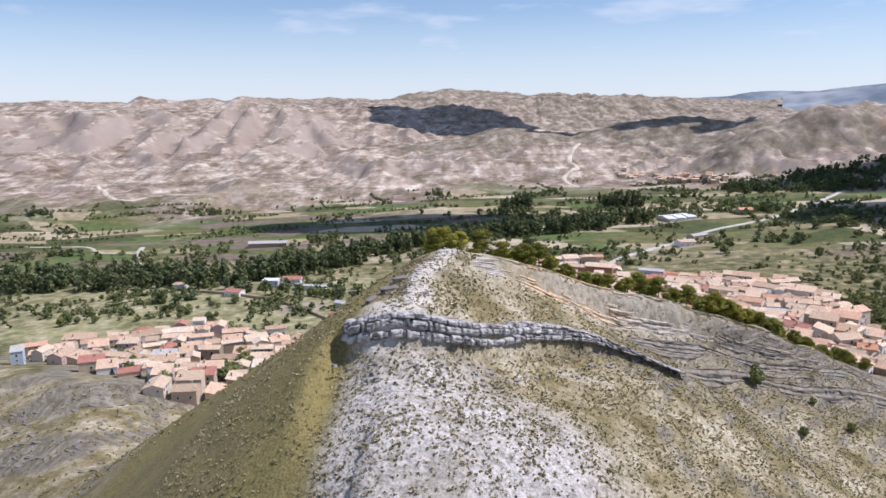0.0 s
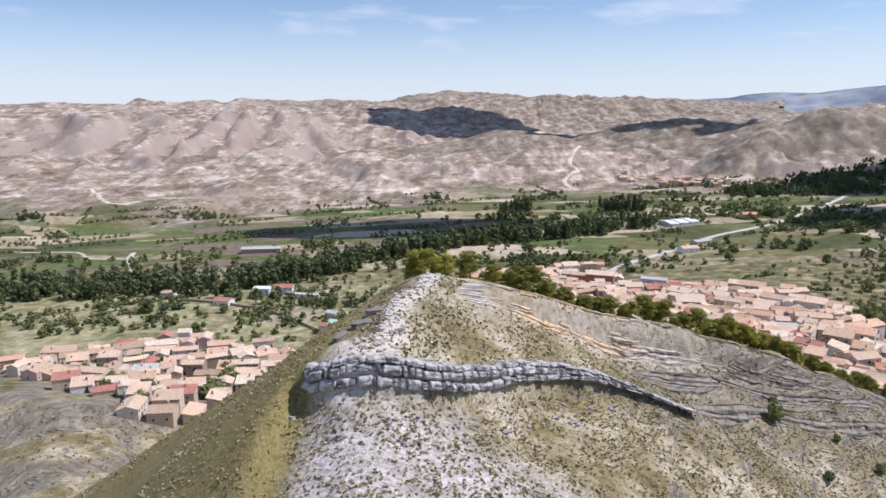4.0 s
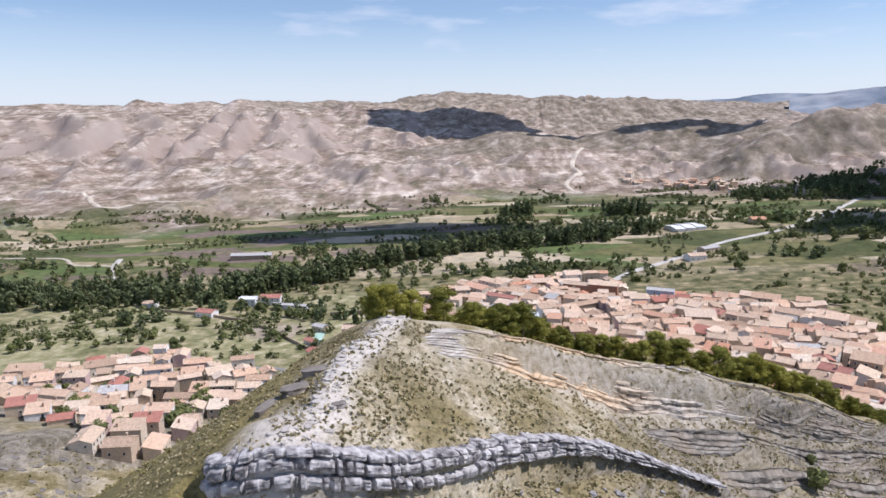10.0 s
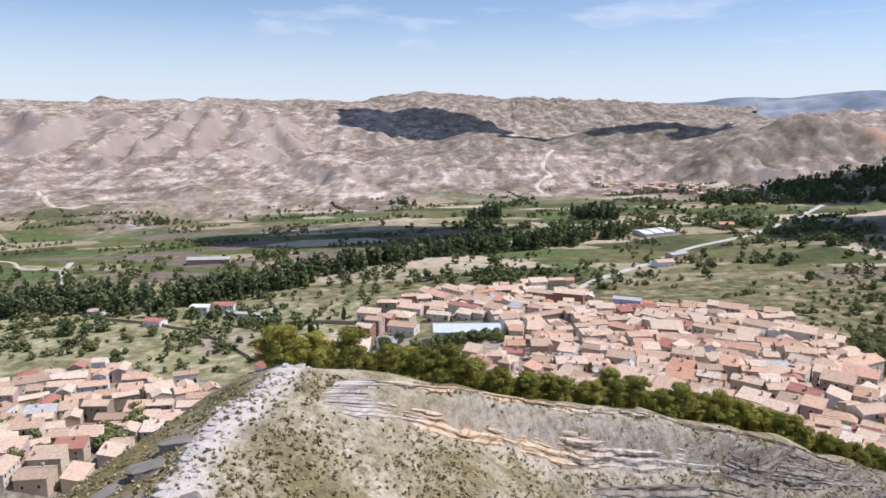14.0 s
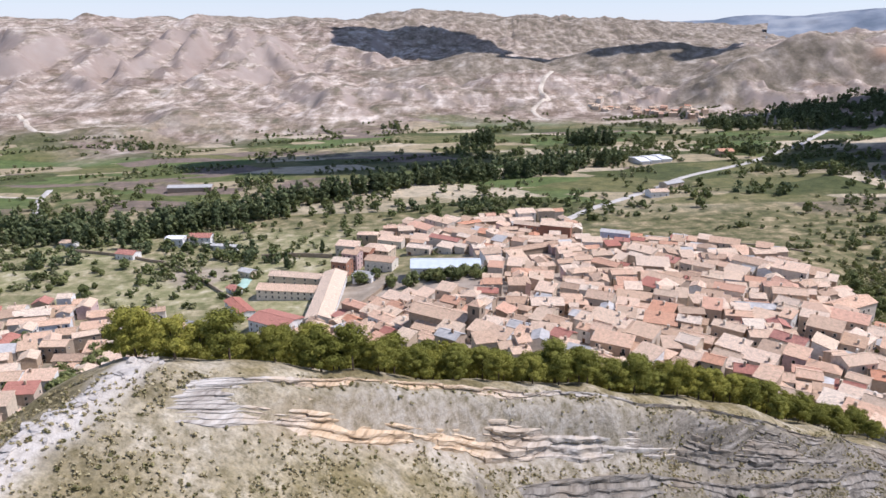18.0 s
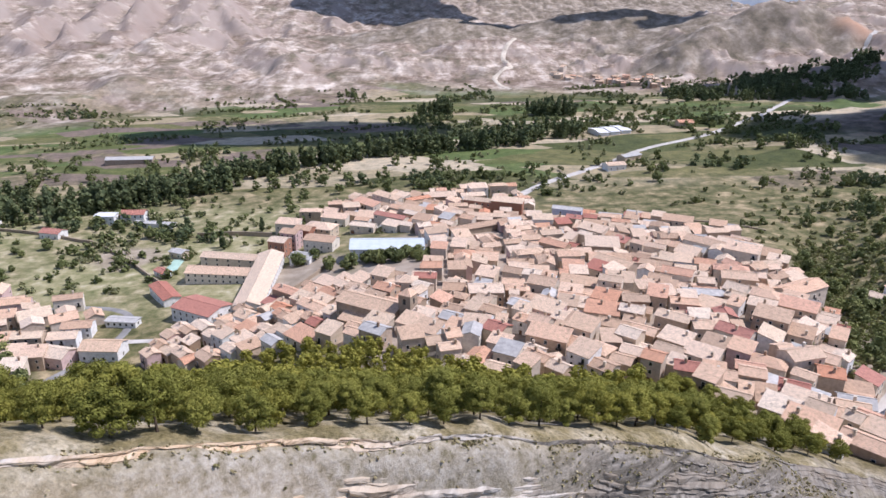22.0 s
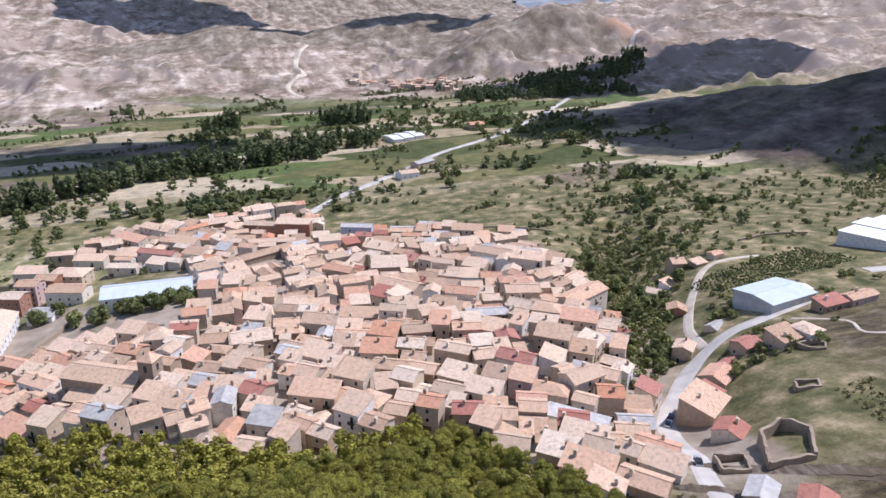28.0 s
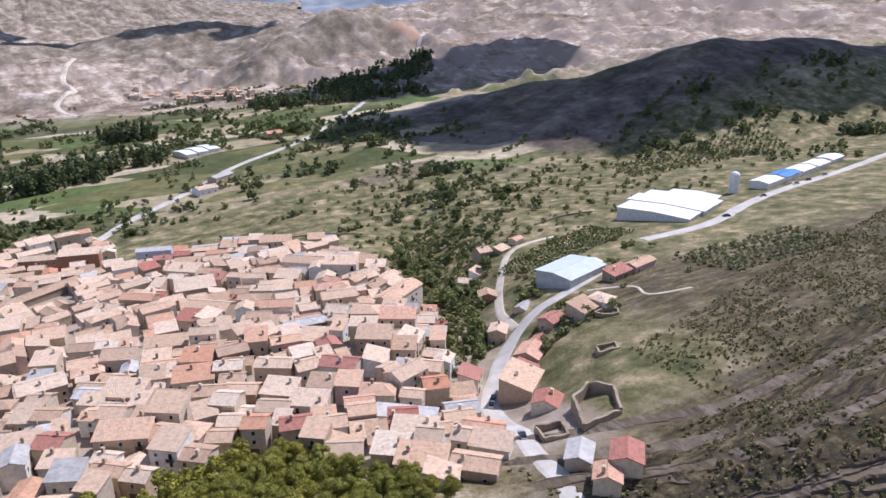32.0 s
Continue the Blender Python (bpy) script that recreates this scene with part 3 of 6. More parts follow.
def box(bm, x0, x1, y0, y1, z0, z1, mat_i=0):
    v = [bm.verts.new(p) for p in ((x0, y0, z0), (x1, y0, z0), (x1, y1, z0), (x0, y1, z0), (x0, y0, z1), (x1, y0, z1), (x1, y1, z1), (x0, y1, z1))]
    for q in ((0, 3, 2, 1), (4, 5, 6, 7), (0, 1, 5, 4), (1, 2, 6, 5), (2, 3, 7, 6), (3, 0, 4, 7)):
        bm.faces.new([v[i] for i in q]).material_index = mat_i


def prism(bm, xs, profile):
    """A profile in y and z drawn out along x."""
    rings = [[bm.verts.new((x, y, z)) for y, z in profile] for x in xs]
    n = len(profile)
    bm.faces.new(rings[0][::-1])
    bm.faces.new(rings[1])
    for i in range(n):
        bm.faces.new((rings[0][i], rings[0][(i + 1) % n], rings[1][(i + 1) % n], rings[1][i]))
    bmesh.ops.recalc_face_normals(bm, faces=bm.faces)


def lumps(name, centres, sizes, material, faces=14, leaf=0.4, seed=0, flat=0.75):
    """Foliage: little leaf sprays set over the surfaces of many clumps."""
    rng = np.random.default_rng(seed)
    c = np.repeat(np.asarray(centres, float), faces, 0)
    r = np.repeat(np.asarray(sizes, float), faces)[:, None]
    d = rng.normal(size=c.shape)
    d /= np.linalg.norm(d, axis=1)[:, None]
    p = c + d * r * rng.uniform(0.55, 1.08, r.shape) * (1, 1, flat)
    a = np.cross(d + rng.normal(size=d.shape) * 0.7, (0.3, 0.5, 0.8))
    a /= np.linalg.norm(a, axis=1)[:, None] + 1e-6
    b = np.cross(d, a)
    leaf_r = leaf if np.isscalar(leaf) else np.repeat(np.asarray(leaf), faces)[:, None]
    s = leaf_r * rng.uniform(0.6, 1.35, r.shape)
    co = np.stack([p - a * s - b * s * 0.7, p + a * s - b * s * 0.8, p + a * s * 0.9 + b * s, p - a * s * 0.8 + b * s * 0.8], 1).reshape(-1, 3)
    n = len(p)
    me = bpy.data.meshes.new(name)
    me.vertices.add(4 * n)
    me.vertices.foreach_set("co", co.ravel())
    me.loops.add(4 * n)
    me.loops.foreach_set("vertex_index", np.arange(4 * n))
    me.polygons.add(n)
    me.polygons.foreach_set("loop_start", np.arange(0, 4 * n, 4))
    me.update(calc_edges=True)
    me.materials.append(material)
    return me


def trunk_mesh(name, h, r, mats, limbs, seed):
    """A tapered trunk with limbs reaching into the crown."""
    rng = random.Random(seed)
    bm = bmesh.new()

    def limb(a, b, r0, r1, n=6):
        a, b = Vector(a), Vector(b)
        axis_v = (b - a).normalized()
        u = axis_v.orthogonal().normalized()
        w = axis_v.cross(u)
        rings = []
        for p, rr in ((a, r0), ((a + b) / 2 + u * r0 * 0.5, (r0 + r1) / 2), (b, r1)):
            rings.append([bm.verts.new(p + (u * math.cos(t) + w * math.sin(t)) * rr) for t in [2 * math.pi * i / n for i in range(n)]])
        for lo, hi in zip(rings, rings[1:]):
            for i in range(n):
                bm.faces.new((lo[i], lo[(i + 1) % n], hi[(i + 1) % n], hi[i]))

    limb((0, 0, -1.0), (0.1 * h * rng.uniform(-0.6, 0.6), 0.05 * h, h), r, r * 0.35)
    for _ in range(limbs):
        z = h * rng.uniform(0.45, 0.9)
        t = rng.uniform(0, 6.28)
        limb((0, 0, z), (math.cos(t) * h * 0.28, math.sin(t) * h * 0.28, z + h * 0.2), r * 0.4, r * 0.12, 4)
    return mesh_from(name, bm, mats)


# ---- finishes ----


def tile_mat(name, stops):
    """Clay tiles in courses down the slope, each roof of its own tone, with lichen and patches."""
    m, nt, b = mat(name, 0.85)
    info = nt.nodes.new("ShaderNodeObjectInfo")
    tone = ramp(nt, info.outputs["Random"], stops)
    n = noise_node(nt, 0.9, 6)
    c = mix(nt, 0.6, tone, ramp(nt, n.outputs[0], [(0.32, (0.55, 0.53, 0.5)), (0.48, (0.95, 0.95, 0.95)), (0.68, (1.2, 1.16, 1.12))]), "MULTIPLY")
    speck = noise_node(nt, 4.0, 3, 0.7)
    c = mix(nt, 0.4, c, ramp(nt, speck.outputs[0], [(0.36, (0.6, 0.58, 0.56)), (0.5, (1, 1, 1)), (0.64, (1.22, 1.2, 1.18))]), "MULTIPLY")
    tc = nt.nodes.new("ShaderNodeTexCoord")
    w = nt.nodes.new("ShaderNodeTexWave")
    w.wave_type, w.bands_direction = "BANDS", "X"
    w.inputs["Scale"].default_value, w.inputs["Distortion"].default_value = 1.3, 0.8
    nt.links.new(tc.outputs["Object"], w.inputs["Vector"])
    c = mix(nt, 0.4, c, ramp(nt, w.outputs[0], [(0, (0.5, 0.47, 0.45)), (0.6, (1.12, 1.12, 1.12))]), "MULTIPLY")
    nt.links.new(c, b.inputs["Base Color"])
    bump(nt, b, w.outputs[0], 0.6, 0.12)
    return m


roof_tan = tile_mat("clay_tiles_weathered", [(0, (0.74, 0.55, 0.40)), (0.14, (0.54, 0.37, 0.255)), (0.28, (0.78, 0.62, 0.48)), (0.42, (0.72, 0.48, 0.335)), (0.54, (0.47, 0.335, 0.24)), (0.66, (0.74, 0.585, 0.44)), (0.78, (0.68, 0.46, 0.325)), (0.9, (0.80, 0.675, 0.545)), (1, (0.60, 0.43, 0.31))])
roof_orange = tile_mat("clay_tiles_new", [(0, (0.64, 0.31, 0.19)), (0.5, (0.62, 0.37, 0.25)), (1, (0.72, 0.44, 0.32))])
roof_red = tile_mat("clay_tiles_red", [(0, (0.46, 0.19, 0.14)), (1, (0.50, 0.24, 0.19))])
roof_grey = plain("fibre_cement_sheet", [(0.35, (0.36, 0.35, 0.34)), (0.65, (0.52, 0.50, 0.48))], 0.6, 0.8, by_object=0.12)
roof_white = plain("white_roof_sheet", [(0.35, (0.66, 0.66, 0.66)), (0.65, (0.80, 0.80, 0.79))], 0.4, 0.6)
roof_metal = plain("ribbed_metal_sheet", [(0.3, (0.50, 0.56, 0.60)), (0.7, (0.62, 0.67, 0.70))], 0.25, 0.35)


def wall_mat(name, stops):
    m, nt, b = mat(name, 0.92)
    info = nt.nodes.new("ShaderNodeObjectInfo")
    tone = ramp(nt, info.outputs["Random"], stops)
    n = noise_node(nt, 0.8, 6)
    c = mix(nt, 0.8, tone, ramp(nt, n.outputs[0], [(0.3, (0.7, 0.68, 0.65)), (0.55, (1, 1, 1)), (0.75, (1.1, 1.1, 1.1))]), "MULTIPLY")
    nt.links.new(c, b.inputs["Base Color"])
    bump(nt, b, n.outputs[0], 0.3, 0.06)
    return m


wall_mixed = wall_mat("village_plaster", [(0, (0.46, 0.35, 0.25)), (0.15, (0.66, 0.55, 0.42)), (0.3, (0.36, 0.24, 0.16)), (0.45, (0.74, 0.67, 0.57)), (0.6, (0.50, 0.36, 0.25)), (0.75, (0.76, 0.71, 0.63)), (0.9, (0.58, 0.43, 0.30)), (1, (0.70, 0.60, 0.48))])
wall_white = wall_mat("white_plaster", [(0, (0.74, 0.73, 0.71)), (1, (0.80, 0.79, 0.77))])
wall_brick = wall_mat("red_brick", [(0, (0.36, 0.17, 0.11)), (1, (0.42, 0.22, 0.15))])
wall_stone = wall_mat("rubble_stone", [(0, (0.30, 0.24, 0.18)), (1, (0.40, 0.32, 0.24))])
wall_yellow = wall_mat("ochre_plaster", [(0, (0.62, 0.44, 0.20)), (1, (0.66, 0.50, 0.28))])
wall_blue = wall_mat("pale_blue_plaster", [(0, (0.50, 0.54, 0.64)), (1, (0.52, 0.57, 0.66))])
wall_pink = wall_mat("pink_plaster", [(0, (0.62, 0.46, 0.42)), (1, (0.58, 0.42, 0.40))])
glass_dark, nt, b = mat("window_glass", 0.12)
b.inputs["Base Color"].default_value, b.inputs["Specular IOR Level"].default_value = (0.025, 0.03, 0.035, 1), 0.6
frame_white = plain("painted_frame", [(0.4, (0.55, 0.52, 0.48)), (0.6, (0.66, 0.64, 0.60))], 3)
wood_door = plain("door_wood", [(0.35, (0.13, 0.07, 0.04)), (0.65, (0.22, 0.13, 0.08))], 3)
rail_black = plain("wrought_iron", [(0.4, (0.03, 0.03, 0.03)), (0.6, (0.06, 0.055, 0.05))], 3, 0.5)
dirt_pale = plain("pale_dirt_track", [(0.35, (0.44, 0.37, 0.29)), (0.5, (0.55, 0.48, 0.39)), (0.65, (0.62, 0.56, 0.47))], 0.12, detail=7)
asphalt = plain("worn_asphalt", [(0.35, (0.20, 0.195, 0.19)), (0.65, (0.30, 0.29, 0.28))], 0.1, detail=7)
concrete = plain("worn_concrete", [(0.35, (0.42, 0.39, 0.36)), (0.65, (0.56, 0.53, 0.49))], 0.15, detail=7)
bark = plain("bark", [(0.35, (0.07, 0.05, 0.035)), (0.65, (0.15, 0.11, 0.08))], 2)


def leaf_mat(name, a, b_, c_):
    """Leaves of one kind: tones by spray and by tree, a little light through them."""
    m, nt, b = mat(name, 0.75)
    geo = nt.nodes.new("ShaderNodeNewGeometry")
    info = nt.nodes.new("ShaderNodeObjectInfo")
    c = ramp(nt, geo.outputs["Random Per Island"], [(0, a), (0.5, b_), (1, c_)])
    c = mix(nt, 1.0, c, ramp(nt, info.outputs["Random"], [(0, (0.78, 0.8, 0.75)), (0.5, (1, 1, 1)), (1, (1.25, 1.18, 1.05))]), "MULTIPLY")
    nt.links.new(c, b.inputs["Base Color"])
    b.inputs["Specular IOR Level"].default_value = 0.12
    tr = nt.nodes.new("ShaderNodeBsdfTranslucent")
    nt.links.new(c, tr.inputs[0])
    ms = nt.nodes.new("ShaderNodeMixShader")
    ms.inputs[0].default_value = 0.22
    out = nt.nodes["Material Output"]
    nt.links.new(b.outputs[0], ms.inputs[1])
    nt.links.new(tr.outputs[0], ms.inputs[2])
    nt.links.new(ms.outputs[0], out.inputs[0])
    return m


leaf_pine = leaf_mat("pine_needles", (0.165, 0.172, 0.036), (0.255, 0.252, 0.055), (0.35, 0.338, 0.085))
leaf_poplar = leaf_mat("poplar_leaves", (0.08, 0.105, 0.052), (0.13, 0.16, 0.078), (0.19, 0.22, 0.11))
leaf_shrub = leaf_mat("shrub_leaves", (0.12, 0.145, 0.055), (0.19, 0.215, 0.085), (0.27, 0.285, 0.13))
leaf_olive = leaf_mat("olive_leaves", (0.165, 0.18, 0.085), (0.245, 0.25, 0.125), (0.34, 0.335, 0.185))
leaf_scrub = leaf_mat("scrub_leaves", (0.22, 0.20, 0.09), (0.31, 0.275, 0.135), (0.42, 0.37, 0.20))
leaf_dry = leaf_mat("dry_scrub", (0.28, 0.245, 0.14), (0.40, 0.35, 0.21), (0.52, 0.465, 0.31))

# ---- houses ----


def window_mesh(w, h):
    """A frame with its pane set back, as one solid; faces -y."""
    bm = bmesh.new()
    t, x, f = 0.1, w / 2, -0.09
    rings = []
    for m, y in ((t, 0.1), (t, f), (0, f), (0, -0.03)):
        rings.append([bm.verts.new(p) for p in ((-x - m, y, -m), (x + m, y, -m), (x + m, y, h + m), (-x - m, y, h + m))])
    for lo, hi in zip(rings, rings[1:]):
        for i in range(4):
            bm.faces.new((lo[i], lo[(i + 1) % 4], hi[(i + 1) % 4], hi[i])).material_index = 1
    bm.faces.new(rings[-1]).material_index = 0
    bm.faces.new(rings[0][::-1]).material_index = 1
    bmesh.ops.recalc_face_normals(bm, faces=bm.faces)
    return mesh_from("window", bm, [glass_dark, frame_white])


def balcony_mesh(w):
    """A slab with its iron rail, of one solid outline."""
    bm = bmesh.new()
    prism(bm, (-w / 2, w / 2), [(0.0, -0.14), (-0.8, -0.14), (-0.8, 0.95), (-0.74, 0.95), (-0.74, 0.0), (0.0, 0.0)])
    return mesh_from("balcony", bm, [rail_black])


def leaf_door(name, w, h, material):
    """A door leaf set back in its frame, as one solid."""
    bm = bmesh.new()
    t, x, f = 0.12, w / 2, -0.08
    rings = []
    for m, y in ((t, 0.1), (t, f), (0, f), (0, -0.03)):
        rings.append([bm.verts.new(p) for p in ((-x - m, y, 0), (x + m, y, 0), (x + m, y, h + m), (-x - m, y, h + m))])
    for lo, hi in zip(rings, rings[1:]):
        for i in range(4):
            bm.faces.new((lo[i], lo[(i + 1) % 4], hi[(i + 1) % 4], hi[i])).material_index = 1
    bm.faces.new(rings[-1]).material_index = 0
    bmesh.ops.recalc_face_normals(bm, faces=bm.faces)
    return mesh_from(name, bm, [material, frame_white])


def chimney_mesh():
    """A stack with a wider capping course, one solid."""
    bm = bmesh.new()
    prev = None
    for r, z in ((0.38, -1.0), (0.38, 1.0), (0.5, 1.0), (0.5, 1.14), (0.3, 1.14), (0.3, 1.45), (0.46, 1.5), (0.46, 1.58)):
        ring = [bm.verts.new(p) for p in ((-r, -r, z), (r, -r, z), (r, r, z), (-r, r, z))]
        if prev:
            for i in range(4):
                bm.faces.new((prev[i], prev[(i + 1) % 4], ring[(i + 1) % 4], ring[i]))
        prev = ring
    bm.faces.new(prev)
    return mesh_from("chimney", bm, [wall_mixed])


WIN = [window_mesh(0.95, 1.3), window_mesh(0.75, 0.9), window_mesh(1.0, 2.05)]
BALCONY = balcony_mesh(1.9)
DOOR, GARAGE, CHIMNEY = leaf_door("door", 1.2, 2.1, wood_door), leaf_door("garage_door", 2.6, 2.4, wood_door), chimney_mesh()
FINISH = {  # wall, roof, words
    "t": (wall_mixed, roof_tan, "weathered clay tile roof and plastered walls"),
    "g": (wall_mixed, roof_tan, "broad weathered tile roof and plastered walls"),
    "k": (wall_brick, roof_tan, "red brick walls and weathered tile roof"),
    "r": (wall_mixed, roof_red, "red tile roof and plastered walls"),
    "o": (wall_mixed, roof_orange, "bright orange tile roof and plastered walls"),
    "w": (wall_white, roof_tan, "white plastered walls and pale tile roof"),
    "b": (wall_blue, roof_grey, "pale blue walls and low grey roof"),
    "f": (wall_white, roof_grey, "white walls and flat grey sheet roof"),
    "y": (wall_mixed, roof_grey, "dull walls and grey fibre cement roof"),
    "e": (wall_yellow, roof_tan, "ochre yellow walls and tile roof"),
    "p": (wall_pink, roof_tan, "pink plastered walls and pale tile roof"),
    "c": (wall_stone, roof_tan, "bare brown block walls and tile roof"),
}


def roof_mesh(w, d, h, rise, over, material, hip=False, lean=False):
    """Two slabs from eaves to ridge (one slab if it leans), with thickness and eaves."""
    bm = bmesh.new()
    e, t = d / 2 + over, 0.22
    fall = rise * over / (d / 2)
    if lean:
        prism(bm, (-w / 2 - over, w / 2 + over), [(-e, h - fall * 0.5), (e, h + rise + fall * 0.5), (e, h + rise + fall * 0.5 + t), (-e, h - fall * 0.5 + t)])
    elif hip:
        x, y = w / 2 + over, e
        run = min(e, w / 2 - 0.4)
        lo = [bm.verts.new(p) for p in ((-x, -y, h - fall), (x, -y, h - fall), (x, y, h - fall), (-x, y, h - fall))]
        mid = [bm.verts.new((v.co.x, v.co.y, v.co.z + t)) for v in lo]
        a, b_ = bm.verts.new((-x + run, 0, h + rise + t)), bm.verts.new((x - run, 0, h + rise + t))
        bm.faces.new(lo[::-1])
        for i in range(4):
            bm.faces.new((lo[i], lo[(i + 1) % 4], mid[(i + 1) % 4], mid[i]))
        bm.faces.new((mid[0], mid[1], b_, a))
        bm.faces.new((mid[1], mid[2], b_))
        bm.faces.new((mid[2], mid[3], a, b_))
        bm.faces.new((mid[3], mid[0], a))
    else:
        prism(bm, (-w / 2 - over, w / 2 + over), [(-e, h - fall), (0, h + rise), (e, h - fall), (e, h - fall + t), (0, h + rise + t), (-e, h - fall + t)])
        box(bm, -w / 2 - over, w / 2 + over, -0.16, 0.16, h + rise + t - 0.05, h + rise + t + 0.1)
    return mesh_from("roof", bm, material)


def house(x, y, w, d, h, turn, code, rng, name="house", label="", group="village houses"):
    wall_m, roof_m, words = FINISH[code]
    z = min(ground(x + dx, y + dy) for dx in (-4, 0, 4) for dy in (-4, 0, 4)) + 0.6
    ob = root(name, label or f"{'low' if h < 5.5 else 'tall' if h > 8 else 'two-storey'} village house with {words}", "house", pose(x, y, z, 0, 0, turn), group)
    lean, hip = rng.random() < 0.34, rng.random() < 0.08
    flat = code == "f"
    rise = 0.35 if flat else (d * 0.24 if lean else d / 2 * rng.uniform(0.32, 0.46))
    bm = bmesh.new()
    if lean:
        prism(bm, (-w / 2, w / 2), [(-d / 2, -5), (d / 2, -5), (d / 2, h + rise), (-d / 2, h)])
    elif hip:
        box(bm, -w / 2, w / 2, -d / 2, d / 2, -5, h + 0.05)
    else:
        prism(bm, (-w / 2, w / 2), [(-d / 2, -5), (d / 2, -5), (d / 2, h), (0, h + rise), (-d / 2, h)])
    part("wall", bm, wall_m, ob)
    part("roof", roof_mesh(w, d, h, rise, 0.35, roof_m, hip and not lean, lean), roof_m, ob)

    def opening(me, n, px, py, pz, rz):
        o = part(n, me, None, ob)
        o.matrix_local = pose(px, py, pz, 0, 0, rz)

    floors = max(1, int(h / 2.7))
    n = max(1, int(w / rng.uniform(2.8, 4.4)))
    door_at = rng.randrange(n)
    for f in range(floors):
        for k in range(n):
            px = -w / 2 + w * (k + 0.5) / n
            if f == 0 and k == door_at and (y < 400 or rng.random() < 0.3):
                opening(DOOR if rng.random() < 0.6 else GARAGE, "door", px, -d / 2, 0.0, 0)
            elif rng.random() < (0.9 if y < 380 else 0.36):
                tall = f and rng.random() < 0.25
                opening(WIN[2] if tall else WIN[0] if rng.random() < 0.7 else WIN[1], "window", px, -d / 2, (0.2 if tall else 1.0) + f * 2.75, 0)
                if tall:
                    opening(BALCONY, "balcony", px, -d / 2, 0.1 + f * 2.75, 0)
    for f in range(floors):
        if rng.random() < (0.5 if y < 380 else 0.1):
            opening(WIN[rng.randrange(2)], "window", w / 2, rng.uniform(-d / 4, d / 4), 1.0 + f * 2.75, 90)
        if rng.random() < (0.3 if y < 380 else 0.05):
            opening(WIN[rng.randrange(2)], "window", -w / 2, rng.uniform(-d / 4, d / 4), 1.0 + f * 2.75, -90)
    if not flat and rng.random() < (0.55 if y < 400 else 0.2):
        side = rng.uniform(-0.3, 0.3)
        opening(CHIMNEY, "chimney", rng.uniform(-w * 0.35, w * 0.35), side * d, h + (rise * (0.5 + side) if lean else rise * (1 - 2 * abs(side))) + 0.3, 0)
    return ob


# runs of roofs: ends of each ridge (x, y, x, y) and its finish
ROOFS_FAR = [
    (14, 630, 28, 635, "t"), (30, 637, 44, 641, "t"), (-20, 614, 4, 621, "t"), (8, 618, 26, 624, "t"),
    (-30, 593, -18, 609, "t"), (-31, 565, -16, 556, "t"), (2, 567, 15, 569, "t"), (13, 588, 33, 582, "k"),
    (33, 582, 55, 577, "k"), (-90, 588, -78, 591, "t"), (-75, 571, -64, 575, "t"), (-67, 588, -52, 572, "t"),
    (-57, 610, -38, 592, "t"), (-32, 560, -16, 552, "t"), (-105, 564, -90, 565, "t"), (-86, 554, -68, 550, "t"),
    (-60, 528, -44, 525, "t"), (-45, 540, -24, 530, "r"), (-114, 538, -98, 536, "t"), (-93, 529, -74, 524, "t"),
    (-3, 446, 13, 440, "g"), (14, 432, 24, 432, "o"), (25, 440, 37, 439, "t"), (17, 548, 45, 547, "t"),
    (-6, 485, 5, 490, "w"),
]
ROOFS_MID1 = [
    (60, 533, 73, 534, "w"), (75, 556, 94, 551, "b"), (92, 520, 106, 517, "t"), (107, 517, 121, 516, "t"),
    (107, 559, 123, 556, "f"), (127, 565, 145, 558, "f"), (62, 486, 74, 490, "t"), (76, 495, 83, 490, "t"),
    (87, 497, 100, 487, "t"), (105, 475, 122, 470, "g"), (134, 485, 148, 486, "t"), (141, 521, 158, 515, "t"),
    (157, 485, 170, 488, "t"), (167, 510, 176, 507, "t"), (62, 463, 75, 454, "o"), (85, 458, 103, 457, "g"),
    (102, 444, 115, 443, "t"), (131, 455, 141, 448, "t"), (146, 468, 156, 446, "g"), (154, 438, 168, 430, "t"),
    (46, 437, 61, 443, "t"), (67, 429, 78, 431, "t"), (79, 438, 87, 434, "t"), (87, 421, 101, 408, "g"),
    (104, 428, 114, 426, "k"), (116, 431, 126, 426, "t"), (121, 407, 130, 406, "w"), (132, 414, 141, 412, "t"),
    (138, 404, 153, 401, "o"), (155, 416, 174, 421, "t"),
]
ROOFS_MID2 = [
    (42, 408, 51, 408, "t"), (51, 408, 61, 408, "t"), (66, 401, 76, 401, "t"), (76, 401, 84, 399, "t"),
    (86, 383, 97, 382, "t"), (111, 390, 123, 385, "o"), (134, 381, 148, 379, "t"), (159, 377, 180, 391, "g"),
    (40, 397, 49, 394, "t"), (49, 394, 62, 390, "t"), (65, 384, 80, 380, "t"), (81, 376, 90, 373, "t"),
    (92, 380, 98, 378, "e"), (100, 363, 110, 365, "t"), (113, 363, 129, 362, "y"), (132, 366, 138, 360, "t"),
    (138, 355, 147, 350, "t"), (146, 348, 158, 341, "t"), (40, 371, 50, 371, "t"), (51, 378, 62, 374, "g"),
    (62, 359, 74, 356, "t"), (75, 352, 84, 348, "t"), (86, 350, 96, 350, "t"), (97, 354, 104, 352, "o"),
    (104, 346, 114, 345, "t"), (115, 347, 123, 342, "t"), (121, 335, 130, 329, "t"), (130, 328, 140, 322, "t"),
]
